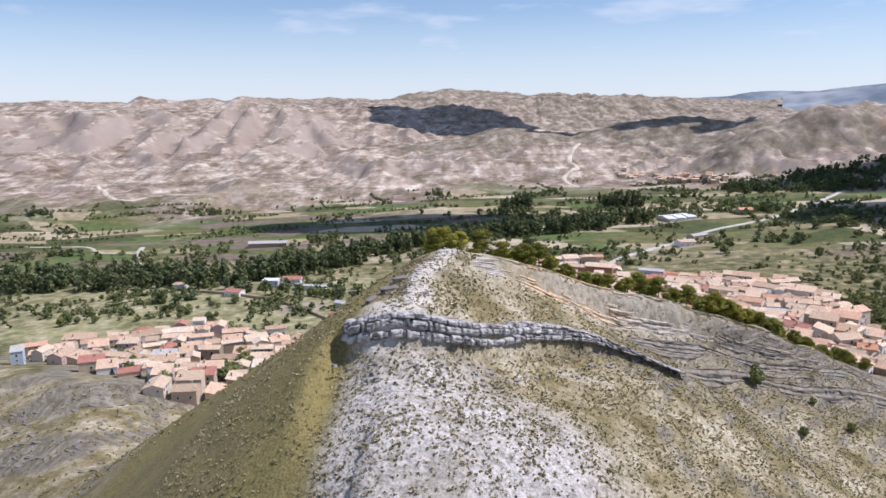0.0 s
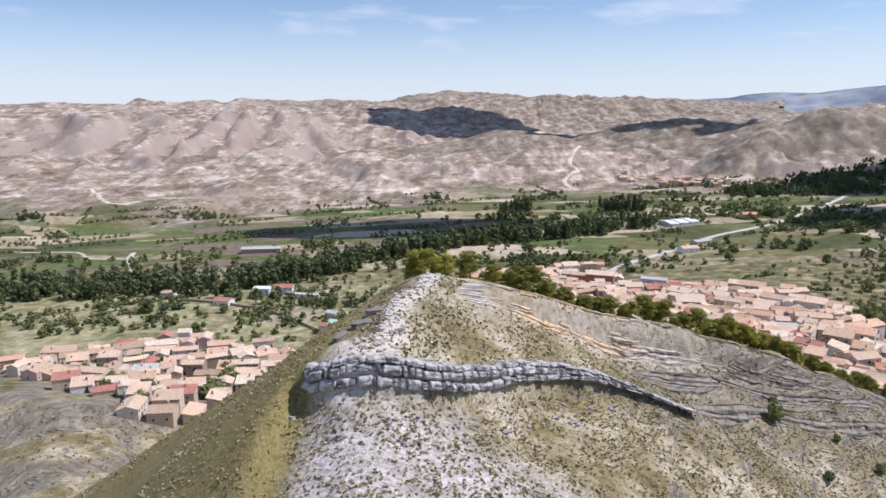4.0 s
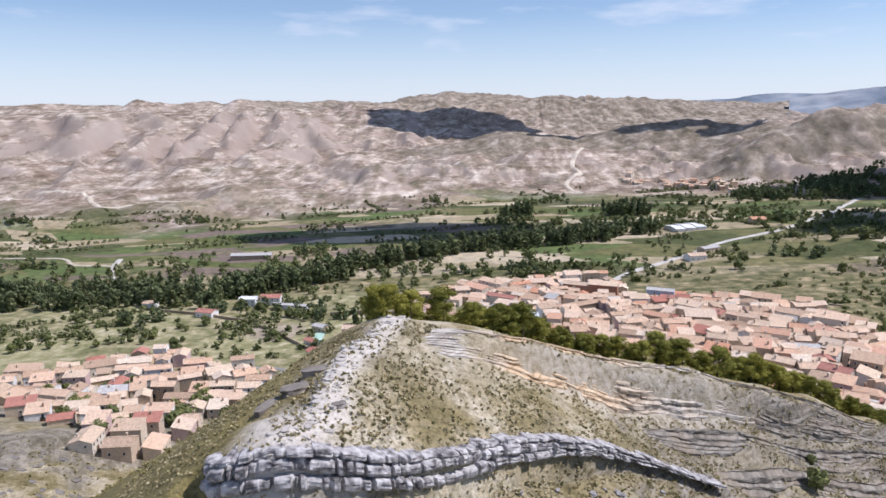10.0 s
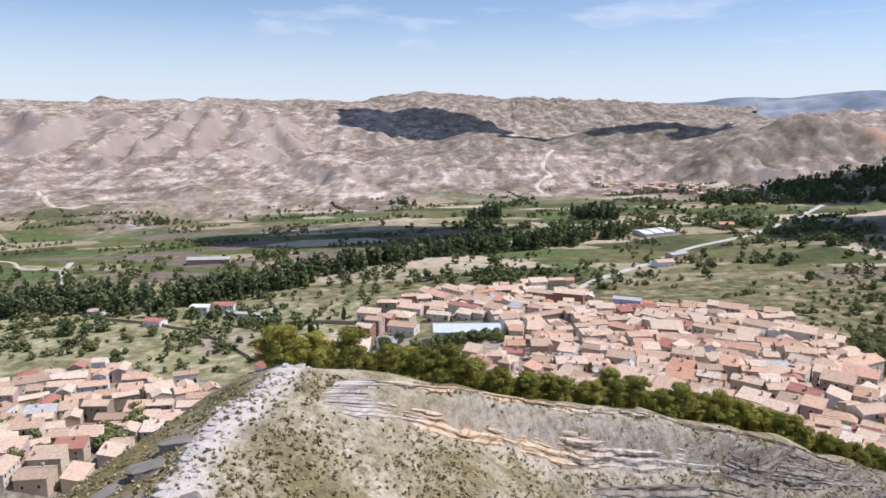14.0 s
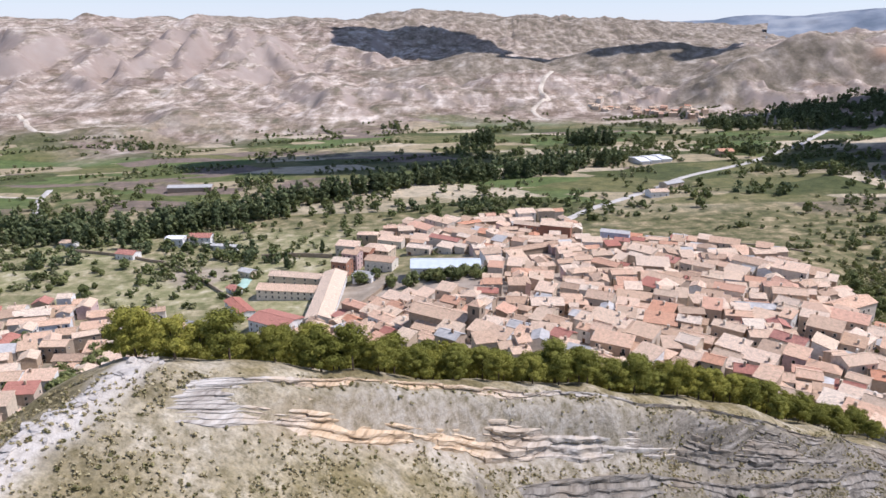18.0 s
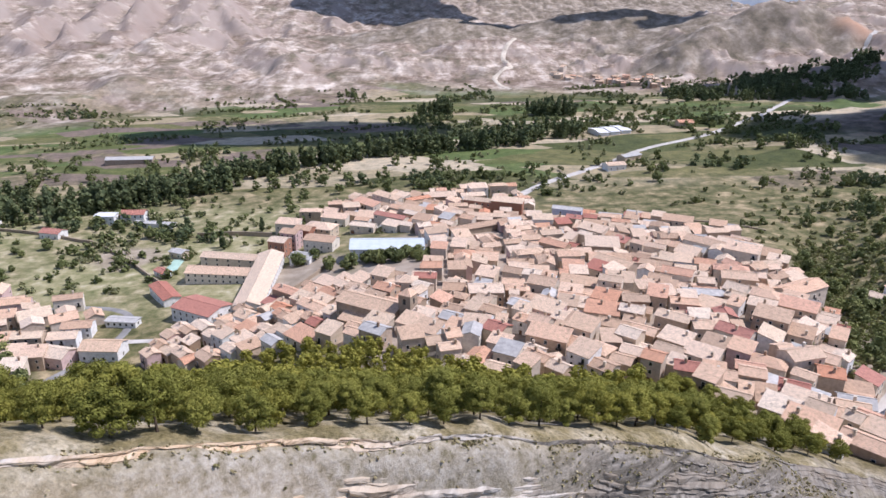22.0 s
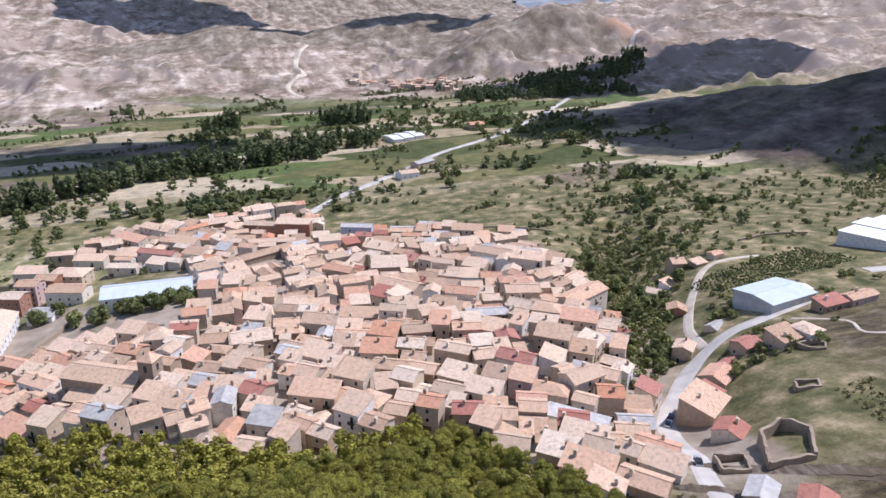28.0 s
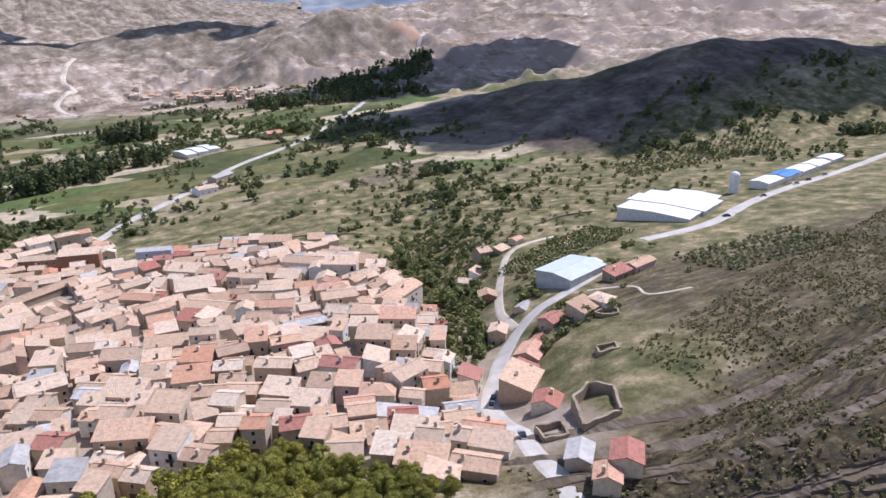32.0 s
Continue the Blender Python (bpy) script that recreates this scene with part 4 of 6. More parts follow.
ROOFS_MID3 = [
    (38, 348, 49, 342, "p"), (50, 344, 61, 337, "p"), (61, 343, 70, 341, "t"), (70, 336, 82, 333, "t"),
    (83, 335, 91, 332, "t"), (95, 327, 105, 321, "t"), (105, 318, 112, 318, "t"), (114, 317, 123, 310, "t"),
    (125, 311, 134, 308, "t"), (62, 324, 70, 319, "w"), (73, 322, 83, 318, "t"), (83, 320, 92, 315, "t"),
    (94, 314, 102, 308, "t"), (114, 304, 120, 300, "p"), (119, 297, 128, 292, "t"), (62, 316, 70, 311, "t"),
    (72, 308, 78, 308, "t"), (79, 312, 85, 308, "t"), (90, 305, 98, 300, "t"), (99, 302, 108, 296, "t"),
    (18, 319, 24, 316, "t"), (24, 316, 33, 315, "t"), (33, 314, 39, 310, "r"), (39, 310, 47, 309, "t"),
    (47, 307, 60, 302, "t"), (61, 305, 67, 300, "t"), (67, 301, 73, 296, "t"),
]
ROOFS_MID4 = [
    (74, 296, 80, 293, "t"), (84, 292, 88, 290, "o"), (90, 294, 93, 293, "o"), (92, 288, 100, 286, "t"),
    (100, 282, 108, 280, "t"), (110, 283, 117, 281, "t"), (36, 294, 43, 291, "y"), (61, 295, 67, 290, "w"),
    (57, 282, 66, 277, "o"), (67, 286, 70, 284, "t"), (71, 288, 76, 284, "t"), (76, 284, 84, 280, "t"),
    (90, 277, 95, 274, "t"), (96, 276, 100, 273, "t"), (101, 276, 110, 272, "t"), (118, 273, 125, 270, "t"),
    (47, 275, 53, 275, "r"), (49, 244, 55, 247, "r"), (55, 247, 61, 249, "r"), (67, 276, 74, 272, "w"),
    (87, 262, 93, 259, "t"), (95, 266, 101, 264, "t"), (90, 238, 102, 250, "w"), (107, 263, 113, 260, "t"),
    (129, 296, 140, 300, "t"), (143, 307, 149, 302, "t"), (137, 291, 144, 289, "o"), (130, 280, 134, 275, "t"),
]
ROOFS_MID5 = [
    (128, 271, 132, 269, "o"), (129, 263, 135, 259, "t"), (115, 273, 126, 257, "w"), (116, 263, 120, 257, "t"),
    (110, 251, 118, 242, "w"), (128, 245, 131, 233, "o"), (116, 232, 116, 219, "t"), (120, 215, 124, 210, "t"),
    (146, 270, 154, 275, "r"), (150, 266, 160, 262, "g"), (154, 251, 158, 248, "r"), (179, 299, 186, 295, "o"),
    (193, 328, 200, 331, "t"), (192, 315, 202, 317, "r"), (214, 325, 220, 323, "r"), (220, 323, 222, 313, "t"),
    (209, 376, 215, 375, "k"), (232, 422, 239, 422, "t"), (212, 405, 217, 401, "t"),
]
ROOFS_LEFT1 = [
    (-45, 389, -35, 381, "t"), (-35, 381, -29, 378, "t"), (-29, 378, -16, 369, "t"), (-16, 369, -8, 365, "t"),
    (-22, 395, -14, 392, "t"), (-9, 377, 0, 377, "t"), (1, 380, 12, 376, "t"), (1, 395, 12, 394, "t"),
    (13, 368, 22, 368, "t"), (13, 398, 21, 399, "t"), (24, 363, 38, 365, "g"), (30, 395, 38, 392, "t"),
    (2, 362, 14, 364, "t"), (5, 347, 15, 340, "t"), (15, 343, 25, 339, "t"), (25, 341, 31, 338, "t"),
    (31, 338, 38, 334, "t"), (-73, 404, -59, 396, "t"), (-51, 386, -45, 383, "t"), (-45, 350, -31, 344, "o"),
    (-51, 373, -38, 364, "w"), (-27, 334, -18, 332, "t"), (-23, 318, -12, 308, "t"), (-10, 304, -4, 302, "t"),
    (-3, 304, 4, 303, "t"), (4, 303, 11, 303, "t"), (12, 301, 17, 303, "t"), (-44, 331, -33, 322, "o"),
    (-31, 319, -21, 311, "t"),
]
ROOFS_WEST = [
    (-326, 380, -307, 385, "t"), (-289, 375, -276, 382, "t"), (-282, 391, -267, 402, "t"), (-267, 402, -253, 413, "t"),
    (-253, 413, -239, 417, "t"), (-256, 385, -239, 391, "t"), (-239, 391, -227, 396, "t"), (-276, 366, -264, 369, "p"),
    (-255, 361, -248, 373, "e"), (-242, 348, -226, 352, "y"), (-262, 352, -248, 353, "t"), (-226, 352, -219, 356, "t"),
    (-233, 379, -220, 385, "w"), (-211, 380, -200, 385, "t"), (-195, 380, -184, 389, "t"), (-211, 351, -199, 353, "c"),
    (-203, 362, -193, 369, "c"), (-179, 354, -167, 357, "t"), (-190, 401, -178, 407, "t"), (-253, 296, -242, 302, "r"),
]
ROOFS_WEST2 = [
    (-245, 310, -236, 313, "t"), (-217, 307, -205, 311, "t"), (-219, 317, -204, 324, "t"), (-191, 311, -179, 314, "w"),
    (-188, 296, -176, 299, "t"), (-199, 292, -192, 298, "t"), (-186, 279, -174, 282, "t"), (-263, 332, -246, 331, "t"),
    (-290, 343, -276, 343, "t"), (-220, 297, -213, 301, "t"),
]
ROOFS_WEST0 = [
    (-346, 362, -333, 372, "o"), (-322, 365, -304, 382, "t"), (-312, 317, -307, 320, "b"),
]
ROOFS = ROOFS_FAR + ROOFS_MID1 + ROOFS_MID2 + ROOFS_MID3 + ROOFS_MID4 + ROOFS_MID5 + ROOFS_LEFT1 + ROOFS_WEST + ROOFS_WEST2 + ROOFS_WEST0

rng = random.Random(5)
CENTRES = []


LANE = [(134, 206), (139, 223), (143, 241), (150, 258), (157, 281), (161, 291), (172, 305), (182, 316), (194, 325), (206, 330), (222, 332), (247, 342)]


TRACK = [(196, 329), (199, 342), (204, 354), (219, 378), (241, 406), (258, 415), (276, 414)]


def off_road(x, y, gap=7.5):
    """Whether a plant stands clear of the lane and the track."""
    for line_ in (LANE, TRACK):
        for (ax, ay), (bx, by) in zip(line_, line_[1:]):
            t = max(0, min(1, ((x - ax) * (bx - ax) + (y - ay) * (by - ay)) / ((bx - ax) ** 2 + (by - ay) ** 2)))
            if math.hypot(x - ax - t * (bx - ax), y - ay - t * (by - ay)) < gap:
                return False
    return True


STREETS = [[(6, 500), (9, 471), (11, 402), (10, 352)], [(40, 500), (39, 471), (38, 355), (43, 297)], [(146, 440), (143, 416), (126, 355), (126, 306)], [(82, 432), (78, 388)], [(113, 486), (99, 386)], [(85, 536), (83, 487), (88, 444)], [(-100, 352), (-58, 352), (-30, 330), (10, 306)]]
# the great buildings: place, size, turn
GREAT = [(-27, 467, 44, 24, 8), (-92, 434, 76, 16, 98), (-118, 462, 44, 44, 0), (-109, 395, 26, 20, -22), (-140, 420, 26, 10, -48), (-14, 342, 36, 20, -24), (30, 528, 60, 10, 35), (-94, 502, 16, 30, -12), (-78, 515, 26, 16, -12), (28, 505, 30, 22, 30), (-20, 446, 40, 18, 6)]
VILLAGE = [(-117, 378), (-113, 345), (-88, 332), (-70, 336), (-42, 323), (-20, 318), (1, 304), (21, 288), (38, 279), (54, 280), (66, 284), (75, 291), (88, 288), (98, 270), (108, 254), (115, 236), (126, 231), (136, 244), (146, 277), (156, 306), (174, 349), (183, 375), (182, 427), (177, 445), (179, 505), (146, 522), (144, 552), (88, 567), (63, 545), (58, 637), (45, 660), (-28, 638), (-66, 622), (-95, 592), (-111, 571), (-68, 548), (-9, 506), (2, 470), (2, 402), (-33, 406), (-54, 410), (-82, 396), (-100, 380)]
WEST_QUARTER = [(-350, 370), (-308, 395), (-250, 434), (-205, 398), (-160, 388), (-160, 330), (-164, 262), (-182, 252), (-200, 285), (-240, 290), (-262, 312), (-309, 338)]
RECTS = []


def corners(x, y, w, d, turn):
    c_, s_ = math.cos(radians(turn)), math.sin(radians(turn))
    return [(x + c_ * u - s_ * v, y + s_ * u + c_ * v) for u, v in ((-w / 2, -d / 2), (w / 2, -d / 2), (w / 2, d / 2), (-w / 2, d / 2))]


def room(x, y, w, d, turn, slack=0.5):
    """Whether a footprint of that size stands clear of those placed so far and of the streets; houses may touch."""
    mine = corners(x, y, w - slack, d - slack, turn)
    for k, (a, b_, reach, other) in enumerate(RECTS):
        if (a - x) ** 2 + (b_ - y) ** 2 > (reach + math.hypot(w, d) / 2) ** 2:
            continue
        apart = False
        for poly in (mine, other):
            for i in range(2):
                ux, uy = poly[i + 1][0] - poly[i][0], poly[i + 1][1] - poly[i][1]
                p = [ux * px + uy * py for px, py in mine]
                q = [ux * px + uy * py for px, py in other]
                if max(p) < min(q) or max(q) < min(p):
                    apart = True
        if not apart:
            return False
    half = min(w, d) / 2 + 1.3
    for line_ in STREETS:
        for (ax, ay), (bx, by) in zip(line_, line_[1:]):
            t = max(0, min(1, ((x - ax) * (bx - ax) + (y - ay) * (by - ay)) / ((bx - ax) ** 2 + (by - ay) ** 2)))
            if math.hypot(x - ax - t * (bx - ax), y - ay - t * (by - ay)) < half:
                return False
    return off_road(x, y, 3.0 + min(w, d) / 2)


def inside(x, y, poly):
    odd = False
    for (ax, ay), (bx, by) in zip(poly, poly[1:] + poly[:1]):
        if (ay > y) != (by > y) and x < (bx - ax) * (y - ay) / (by - ay) + ax:
            odd = not odd
    return odd


def claim(x, y, w, d, turn):
    RECTS.append((x, y, math.hypot(w, d) / 2, corners(x, y, w, d, turn)))


for g_ in GREAT:
    claim(*g_)
# dwellings along the lane up the gully
for x, y, w, d, h, turn, code in ((185, 303, 11, 9, 5.5, 38, "o"), (172, 289, 15, 11, 6.5, 40, "t"), (178, 295, 6, 7, 5.5, 40, "r"), (167, 268, 8, 8, 5.5, 42, "r"), (160, 302, 8, 7, 6.0, 48, "r"), (139, 258, 11, 8, 5.0, -42, "o"), (121, 263, 12, 8, 4.6, -35, "w"), (126, 280, 18, 6, 3.8, -38, "f"), (134, 246, 10, 6, 4.0, -44, "t"), (147, 228, 8, 6, 3.8, 46, "y"), (153, 219, 8, 7, 5.0, 48, "r"), (146, 217, 6, 6, 3.8, 48, "o"), (102, 264, 9, 7, 5.0, -25, "w"), (115, 246, 12, 7, 4.2, -38, "t"), (125, 238, 11, 7, 4.2, -42, "t"), (112, 256, 10, 7, 4.4, -36, "t"), (189, 331, 8, 7, 6.0, 50, "t"), (208, 371, 7, 8, 6.0, 65, "k"), (223, 405, 8, 6, 4.5, 30, "w"), (193, 309, 9, 5, 3.4, 30, "r"), (202, 314, 9, 7, 4.6, 20, "r"), (211, 307, 11, 8, 4.6, 18, "t"), (220, 308, 8, 8, 4.2, 20, "w"), (207, 340, 8, 5, 3.0, 28, "y"), (247, 330, 13, 6, 3.2, 14, "r"), (262, 333, 15, 6, 3.2, 14, "p"), (244, 416, 8, 5, 3.2, 20, "c"), (256, 421, 7, 5, 3.4, 20, "o")):
    CENTRES.append((x, y, turn))
    claim(x, y, w, d, turn)
    house(x, y, w, d, h, turn, code, rng, "lane_house", group="lane houses")
for x0, y0, x1, y1, code in ROOFS:
    w = max(math.hypot(x1 - x0, y1 - y0) + 0.3, 6.5)
    turn = max(-38, min(38, math.degrees(math.atan2(y1 - y0, x1 - x0))))
    d = {"g": 10.5, "f": 7.0}.get(code, rng.uniform(6.6, 8.4))
    h = {"g": 7.4, "k": 9.2, "b": 9.5, "c": 9.0, "f": 4.0}.get(code, rng.choice((5.2, 5.8, 6.4, 7.0, 7.6, 8.6)))
    x, y = (x0 + x1) / 2, (y0 + y1) / 2
    if w > 40 or (x > -120 and y < 330 and not inside(x, y, VILLAGE)) or not room(x, y, w, d, turn, 3.0):
        continue
    if code == "t" and rng.random() < 0.10:
        code = rng.choice("oor")
    CENTRES.append((x, y, turn))
    claim(x, y, w, d, turn)
    house(x, y, w, d, h, turn, code, rng)
# the rest of the village, packed wall to wall
for wide in ((6.5, 10.0), (5.0, 7.5), (3.8, 5.5)):
    tries = 0
    while len(RECTS) < 760 and tries < 9000:
        tries += 1
        x, y = rng.uniform(-120, 185), rng.uniform(212, 660)
        if not inside(x, y, VILLAGE):
            continue
        near = min(CENTRES, key=lambda c_: (c_[0] - x) ** 2 + (c_[1] - y) ** 2)
        w, d = rng.uniform(*wide) * (1.0 if y < 380 else 1.2), rng.uniform(5.4, 7.6) * (1.0 if y < 380 else 1.15)
        turn = near[2] + (90 if rng.random() < 0.15 else 0)
        if y > 560 and rng.random() < 0.8 or not room(x, y, w, d, turn):
            continue
        CENTRES.append((x, y, near[2]))
        claim(x, y, w, d, turn)
        house(x, y, w, d, rng.choice((3.4, 4.4, 5.2, 5.8, 6.4, 7.4)) * (0.8 if wide[1] < 7 else 1), turn, rng.choice("tttttttttttowwyprtg"), rng, "terraced_house" if y < 355 else "row_house" if y < 450 else "upper_house", group="terraced houses" if y < 355 else "village row houses" if y < 450 else "upper village houses")

# the western quarter, filled out
WEST = [c_ for c_ in CENTRES if c_[0] < -130]
tries, extra = 0, 0
while extra < 62 and tries < 30000:
    tries += 1
    x, y = rng.uniform(-350, -155), rng.uniform(252, 434)
    near = min(WEST, key=lambda c_: (c_[0] - x) ** 2 + (c_[1] - y) ** 2)
    w, d, turn = rng.uniform(8, 14), rng.uniform(7.5, 10), near[2] + rng.choice((0, 0, 90))
    if inside(x, y, WEST_QUARTER) and room(x, y, w + 2.5, d + 3.5, turn):
        WEST.append((x, y, near[2]))
        claim(x, y, w, d, turn)
        extra += 1
        house(x, y, w, d, rng.choice((4.6, 5.6, 6.6, 7.6)), turn, rng.choice("tttttwwwrpp"), rng, "detached_house", group="western quarter houses")

# ---- large buildings ----


def block(name, label, x, y, w, d, h, turn, wall_m, roof_m, category="building", rise=None, windows=0, hip=False):
    """A building with its own roof and a row of windows on each floor of its front and right side."""
    z = min(ground(x + dx, y + dy) for dx in (-5, 0, 5) for dy in (-5, 0, 5)) + 0.4
    ob = root(name, label, category, pose(x, y, z, 0, 0, turn))
    rise = d * 0.14 if rise is None else rise
    bm = bmesh.new()
    if hip:
        box(bm, -w / 2, w / 2, -d / 2, d / 2, -5, h)
    else:
        prism(bm, (-w / 2, w / 2), [(-d / 2, -5), (d / 2, -5), (d / 2, h), (0, h + rise), (-d / 2, h)])
    part("wall", bm, wall_m, ob)
    part("roof", roof_mesh(w, d, h, rise, 0.5, roof_m, hip), roof_m, ob)
    for f in range(int(h / 3.0)):
        for k in range(windows):
            o = part("window", WIN[0], None, ob)
            o.matrix_local = pose(-w / 2 + w * (k + 0.5) / windows, -d / 2, 1.1 + 3.0 * f, 0, 0, 0)
        for k in range(max(1, int(windows * d / w / 1.3)) if windows else 0):
            o = part("window", WIN[0], None, ob)
            o.matrix_local = pose(w / 2, -d / 2 + d * (k + 0.5) / max(1, int(windows * d / w / 1.3)), 1.1 + 3.0 * f, 0, 0, 90)
    return ob


church = block("church", "brown stone village church with tile roof and bell tower", -14, 342, 27, 11.5, 9.5, -24, wall_stone, roof_tan, "church", 2.2)
bm = bmesh.new()
box(bm, -2.7, 2.7, -2.7, 2.7, -5, 17)
tower = part("tower", bm, wall_stone, church, "square brown stone bell tower")
tower.location = (16.4, 0.5, 0)
bm = bmesh.new()
tip = bm.verts.new((0, 0, 19.4))
base = [bm.verts.new(p) for p in ((-3.1, -3.1, 17.0), (3.1, -3.1, 17.0), (3.1, 3.1, 17.0), (-3.1, 3.1, 17.0))]
for i in range(4):
    bm.faces.new((base[i], base[(i + 1) % 4], tip))
bm.faces.new(base[::-1])
part("spire", bm, roof_tan, tower, "low tiled pyramid")
for k in range(4):
    bm = bmesh.new()
    pts = [(-0.6, 0), (0.6, 0), (0.6, 1.8)] + [(0.6 * math.cos(a), 1.8 + 0.6 * math.sin(a)) for a in (0.8, 1.57, 2.35)] + [(-0.6, 1.8)]
    fr = [bm.verts.new((px, -0.06, pz)) for px, pz in pts]
    bk = [bm.verts.new((px, 0.06, pz)) for px, pz in pts]
    bm.faces.new(fr)
    for i in range(len(pts)):
        bm.faces.new((fr[i], bk[i], bk[(i + 1) % len(pts)], fr[(i + 1) % len(pts)]))
    o = part("belfry_opening", bm, glass_dark, tower)
    o.matrix_local = pose(2.7 * math.sin(radians(90 * k)), -2.7 * math.cos(radians(90 * k)), 13.2, 0, 0, 90 * k)
bm = bmesh.new()
prism(bm, (-11, 11), [(-5, -5), (0.2, -5), (0.2, 6.4), (-5, 4.6)])
o = part("aisle", bm, wall_stone, church)
o.location = (2, -5.8, 0)
bm = bmesh.new()
prism(bm, (-11.4, 11.4), [(-5.5, 4.5), (0.2, 6.45), (0.2, 6.7), (-5.5, 4.75)])
o = part("aisle_roof", bm, roof_tan, church)
o.location = (2, -5.8, 0)
for k in range(5):
    bm = bmesh.new()
    box(bm, -0.45, 0.45, -0.9, 0.1, -3, 5.5)
    o = part("buttress", bm, wall_stone, church)
    o.location = (-12 + k * 3.0, -6.0, 0)

block("sports_hall", "long hall with a pale blue ribbed metal roof", -27, 467, 42, 19, 6.5, 8, wall_white, roof_metal, "hall", 2.6, 8)
block("school_wing", "long school wing with a broad pale tile roof", -92, 434, 75, 14, 6.8, 98, wall_white, roof_tan, "school", 2.4, 14)
block("school_wing", "lower school wing with tile roof beside a yard", -119, 449, 40, 12, 6.0, 0, wall_mixed, roof_tan, "school", 2.2, 10)
block("school_wing", "back school wing with tile roof", -120, 474, 42, 10, 6.0, -4, wall_mixed, roof_tan, "school", 1.6, 6)
for k, (x, y, h) in enumerate(((-98, 490, 11.0), (-94, 502, 12.5), (-88, 512, 11.0))):
    block("apartment_block", "red brick apartment block with tile roof", x, y, 11, 10, h, -12, wall_brick if k != 1 else wall_pink, roof_tan, "apartment block", 1.5, 3)
block("apartment_block", "tan three-storey house with hipped tile roof", -80, 522, 20, 14, 9, -12, wall_mixed, roof_tan, "apartment block", 2.6, 5, True)
block("workshop", "long workshop with a dark red sheet roof", -109, 395, 24, 17, 7, -22, wall_white, roof_red, "workshop", 1.8, 6)
block("workshop", "white workshop with grey and red roof", -140, 420, 25, 9, 5, -48, wall_white, roof_red, "workshop", 1.2, 4)
block("long_barn", "long open barn with grey sheet roof along the yard", 30, 525, 58, 9, 5.0, 35, wall_stone, roof_tan, "barn", 1.3)
block("farm_store", "long low white store with flat roof in the grass", -145, 385, 15, 6, 3.2, 0, wall_white, roof_grey, "store", 0.5, 5)
block("hillside_house", "broad pale house with tile roof below the pines", -137, 353, 17, 11, 5.5, 4, wall_white, roof_tan, "house", 2.2, 4)
block("hillside_house", "pink house with tile roof below the pines", -155, 346, 14, 10, 5.5, -8, wall_pink, roof_tan, "house", 2.0, 3)
block("garden_shed", "small shed with dark red roof beside the court", -159, 457, 9, 6, 3.2, -35, wall_white, roof_red, "shed", 0.9, 1)
block("garden_house", "small grey house beside the stone wall", -164, 491, 10, 7, 4.0, -20, wall_mixed, roof_grey, "house", 1.0, 2)
block("apartment_block", "beige three-storey block with low tile roof", -72, 492, 19, 12, 8.6, -10, wall_mixed, roof_tan, "apartment block", 1.6, 4)
block("workshop", "grey-roofed workshop beside the school", -78, 471, 13, 11, 5, -12, wall_white, roof_grey, "workshop", 1.6, 3)
block("farmhouse", "white farmhouse with flat roof among fields", -253, 566, 14, 10, 7, 8, wall_white, roof_white, "farmhouse", 0.5, 3)
block("farmhouse", "white farm building with red tile roof", -236, 575, 17, 11, 6.5, 8, wall_white, roof_red, "farmhouse", 2.0, 4)
block("long_barn", "low grey barn with long roof", -213, 560, 30, 6, 3.4, -4, wall_white, roof_grey, "barn", 0.8)
block("farmhouse", "small white country house with tile roof", -340, 560, 11, 8, 4.5, 0, wall_white, roof_tan, "farmhouse", 1.6, 2)
block("farmhouse", "country house with red tile roof beside the track", -274, 533, 15, 10, 4.5, -8, wall_white, roof_red, "farmhouse", 1.8, 3)
block("long_barn", "long open-fronted farm barn with grey roof", -342, 775, 46, 14, 5, 14, wall_stone, roof_grey, "barn", 1.8)
block("roadside_house", "pale roadside house with tile roof", 143, 726, 18, 12, 5, 20, wall_white, roof_tan, "house", 1.8, 3)
block("roadside_house", "low roadside building with grey roof", 163, 764, 24, 10, 4.5, 40, wall_mixed, roof_grey, "house", 1.5, 3)
for k in range(3):
    block("greenhouse", "white covered greenhouse in the fields", 152 + 13 * k, 903 + 5 * k, 12, 30, 4, 20, wall_white, roof_white, "greenhouse", 1.6)
block("farmhouse", "country house with orange tile roof", 256, 935, 18, 12, 6, 10, wall_mixed, roof_orange, "farmhouse", 2.4, 3)
block("warehouse", "long grey metal warehouse with pale sheet roof", 235, 346, 26, 18, 6.0, 18, plain("grey_cladding", [(0.4, (0.42, 0.44, 0.46)), (0.6, (0.52, 0.54, 0.55))], 0.3, 0.5), roof_metal, "warehouse", 1.0)
block("shed", "small white-roofed shed beside the track", 250, 352, 9, 7, 3.2, 18, wall_mixed, roof_white, "shed", 0.7)
for k, (x, y, w, d, h) in enumerate(((342, 405, 18, 42, 5.5), (359, 413, 17, 46, 6.5), (375, 420, 16, 44, 5.5), (389, 424, 14, 30, 4.5))):
    block("factory_hall", "large factory hall with a bright white roof", x, y, w, d, h, 24, wall_white, roof_white, "factory", 0.9)
for k in range(5):
    block("factory_shed", "low white storage shed at the factory", 448 + 26 * k, 418 + 7 * k, 22, 12, 4.5, 15, wall_white, roof_white if k != 1 else plain("blue_sheet", [(0.4, (0.06, 0.20, 0.48)), (0.6, (0.09, 0.26, 0.55))], 0.3, 0.5), "shed", 0.9)
bm = bmesh.new()
ring = []
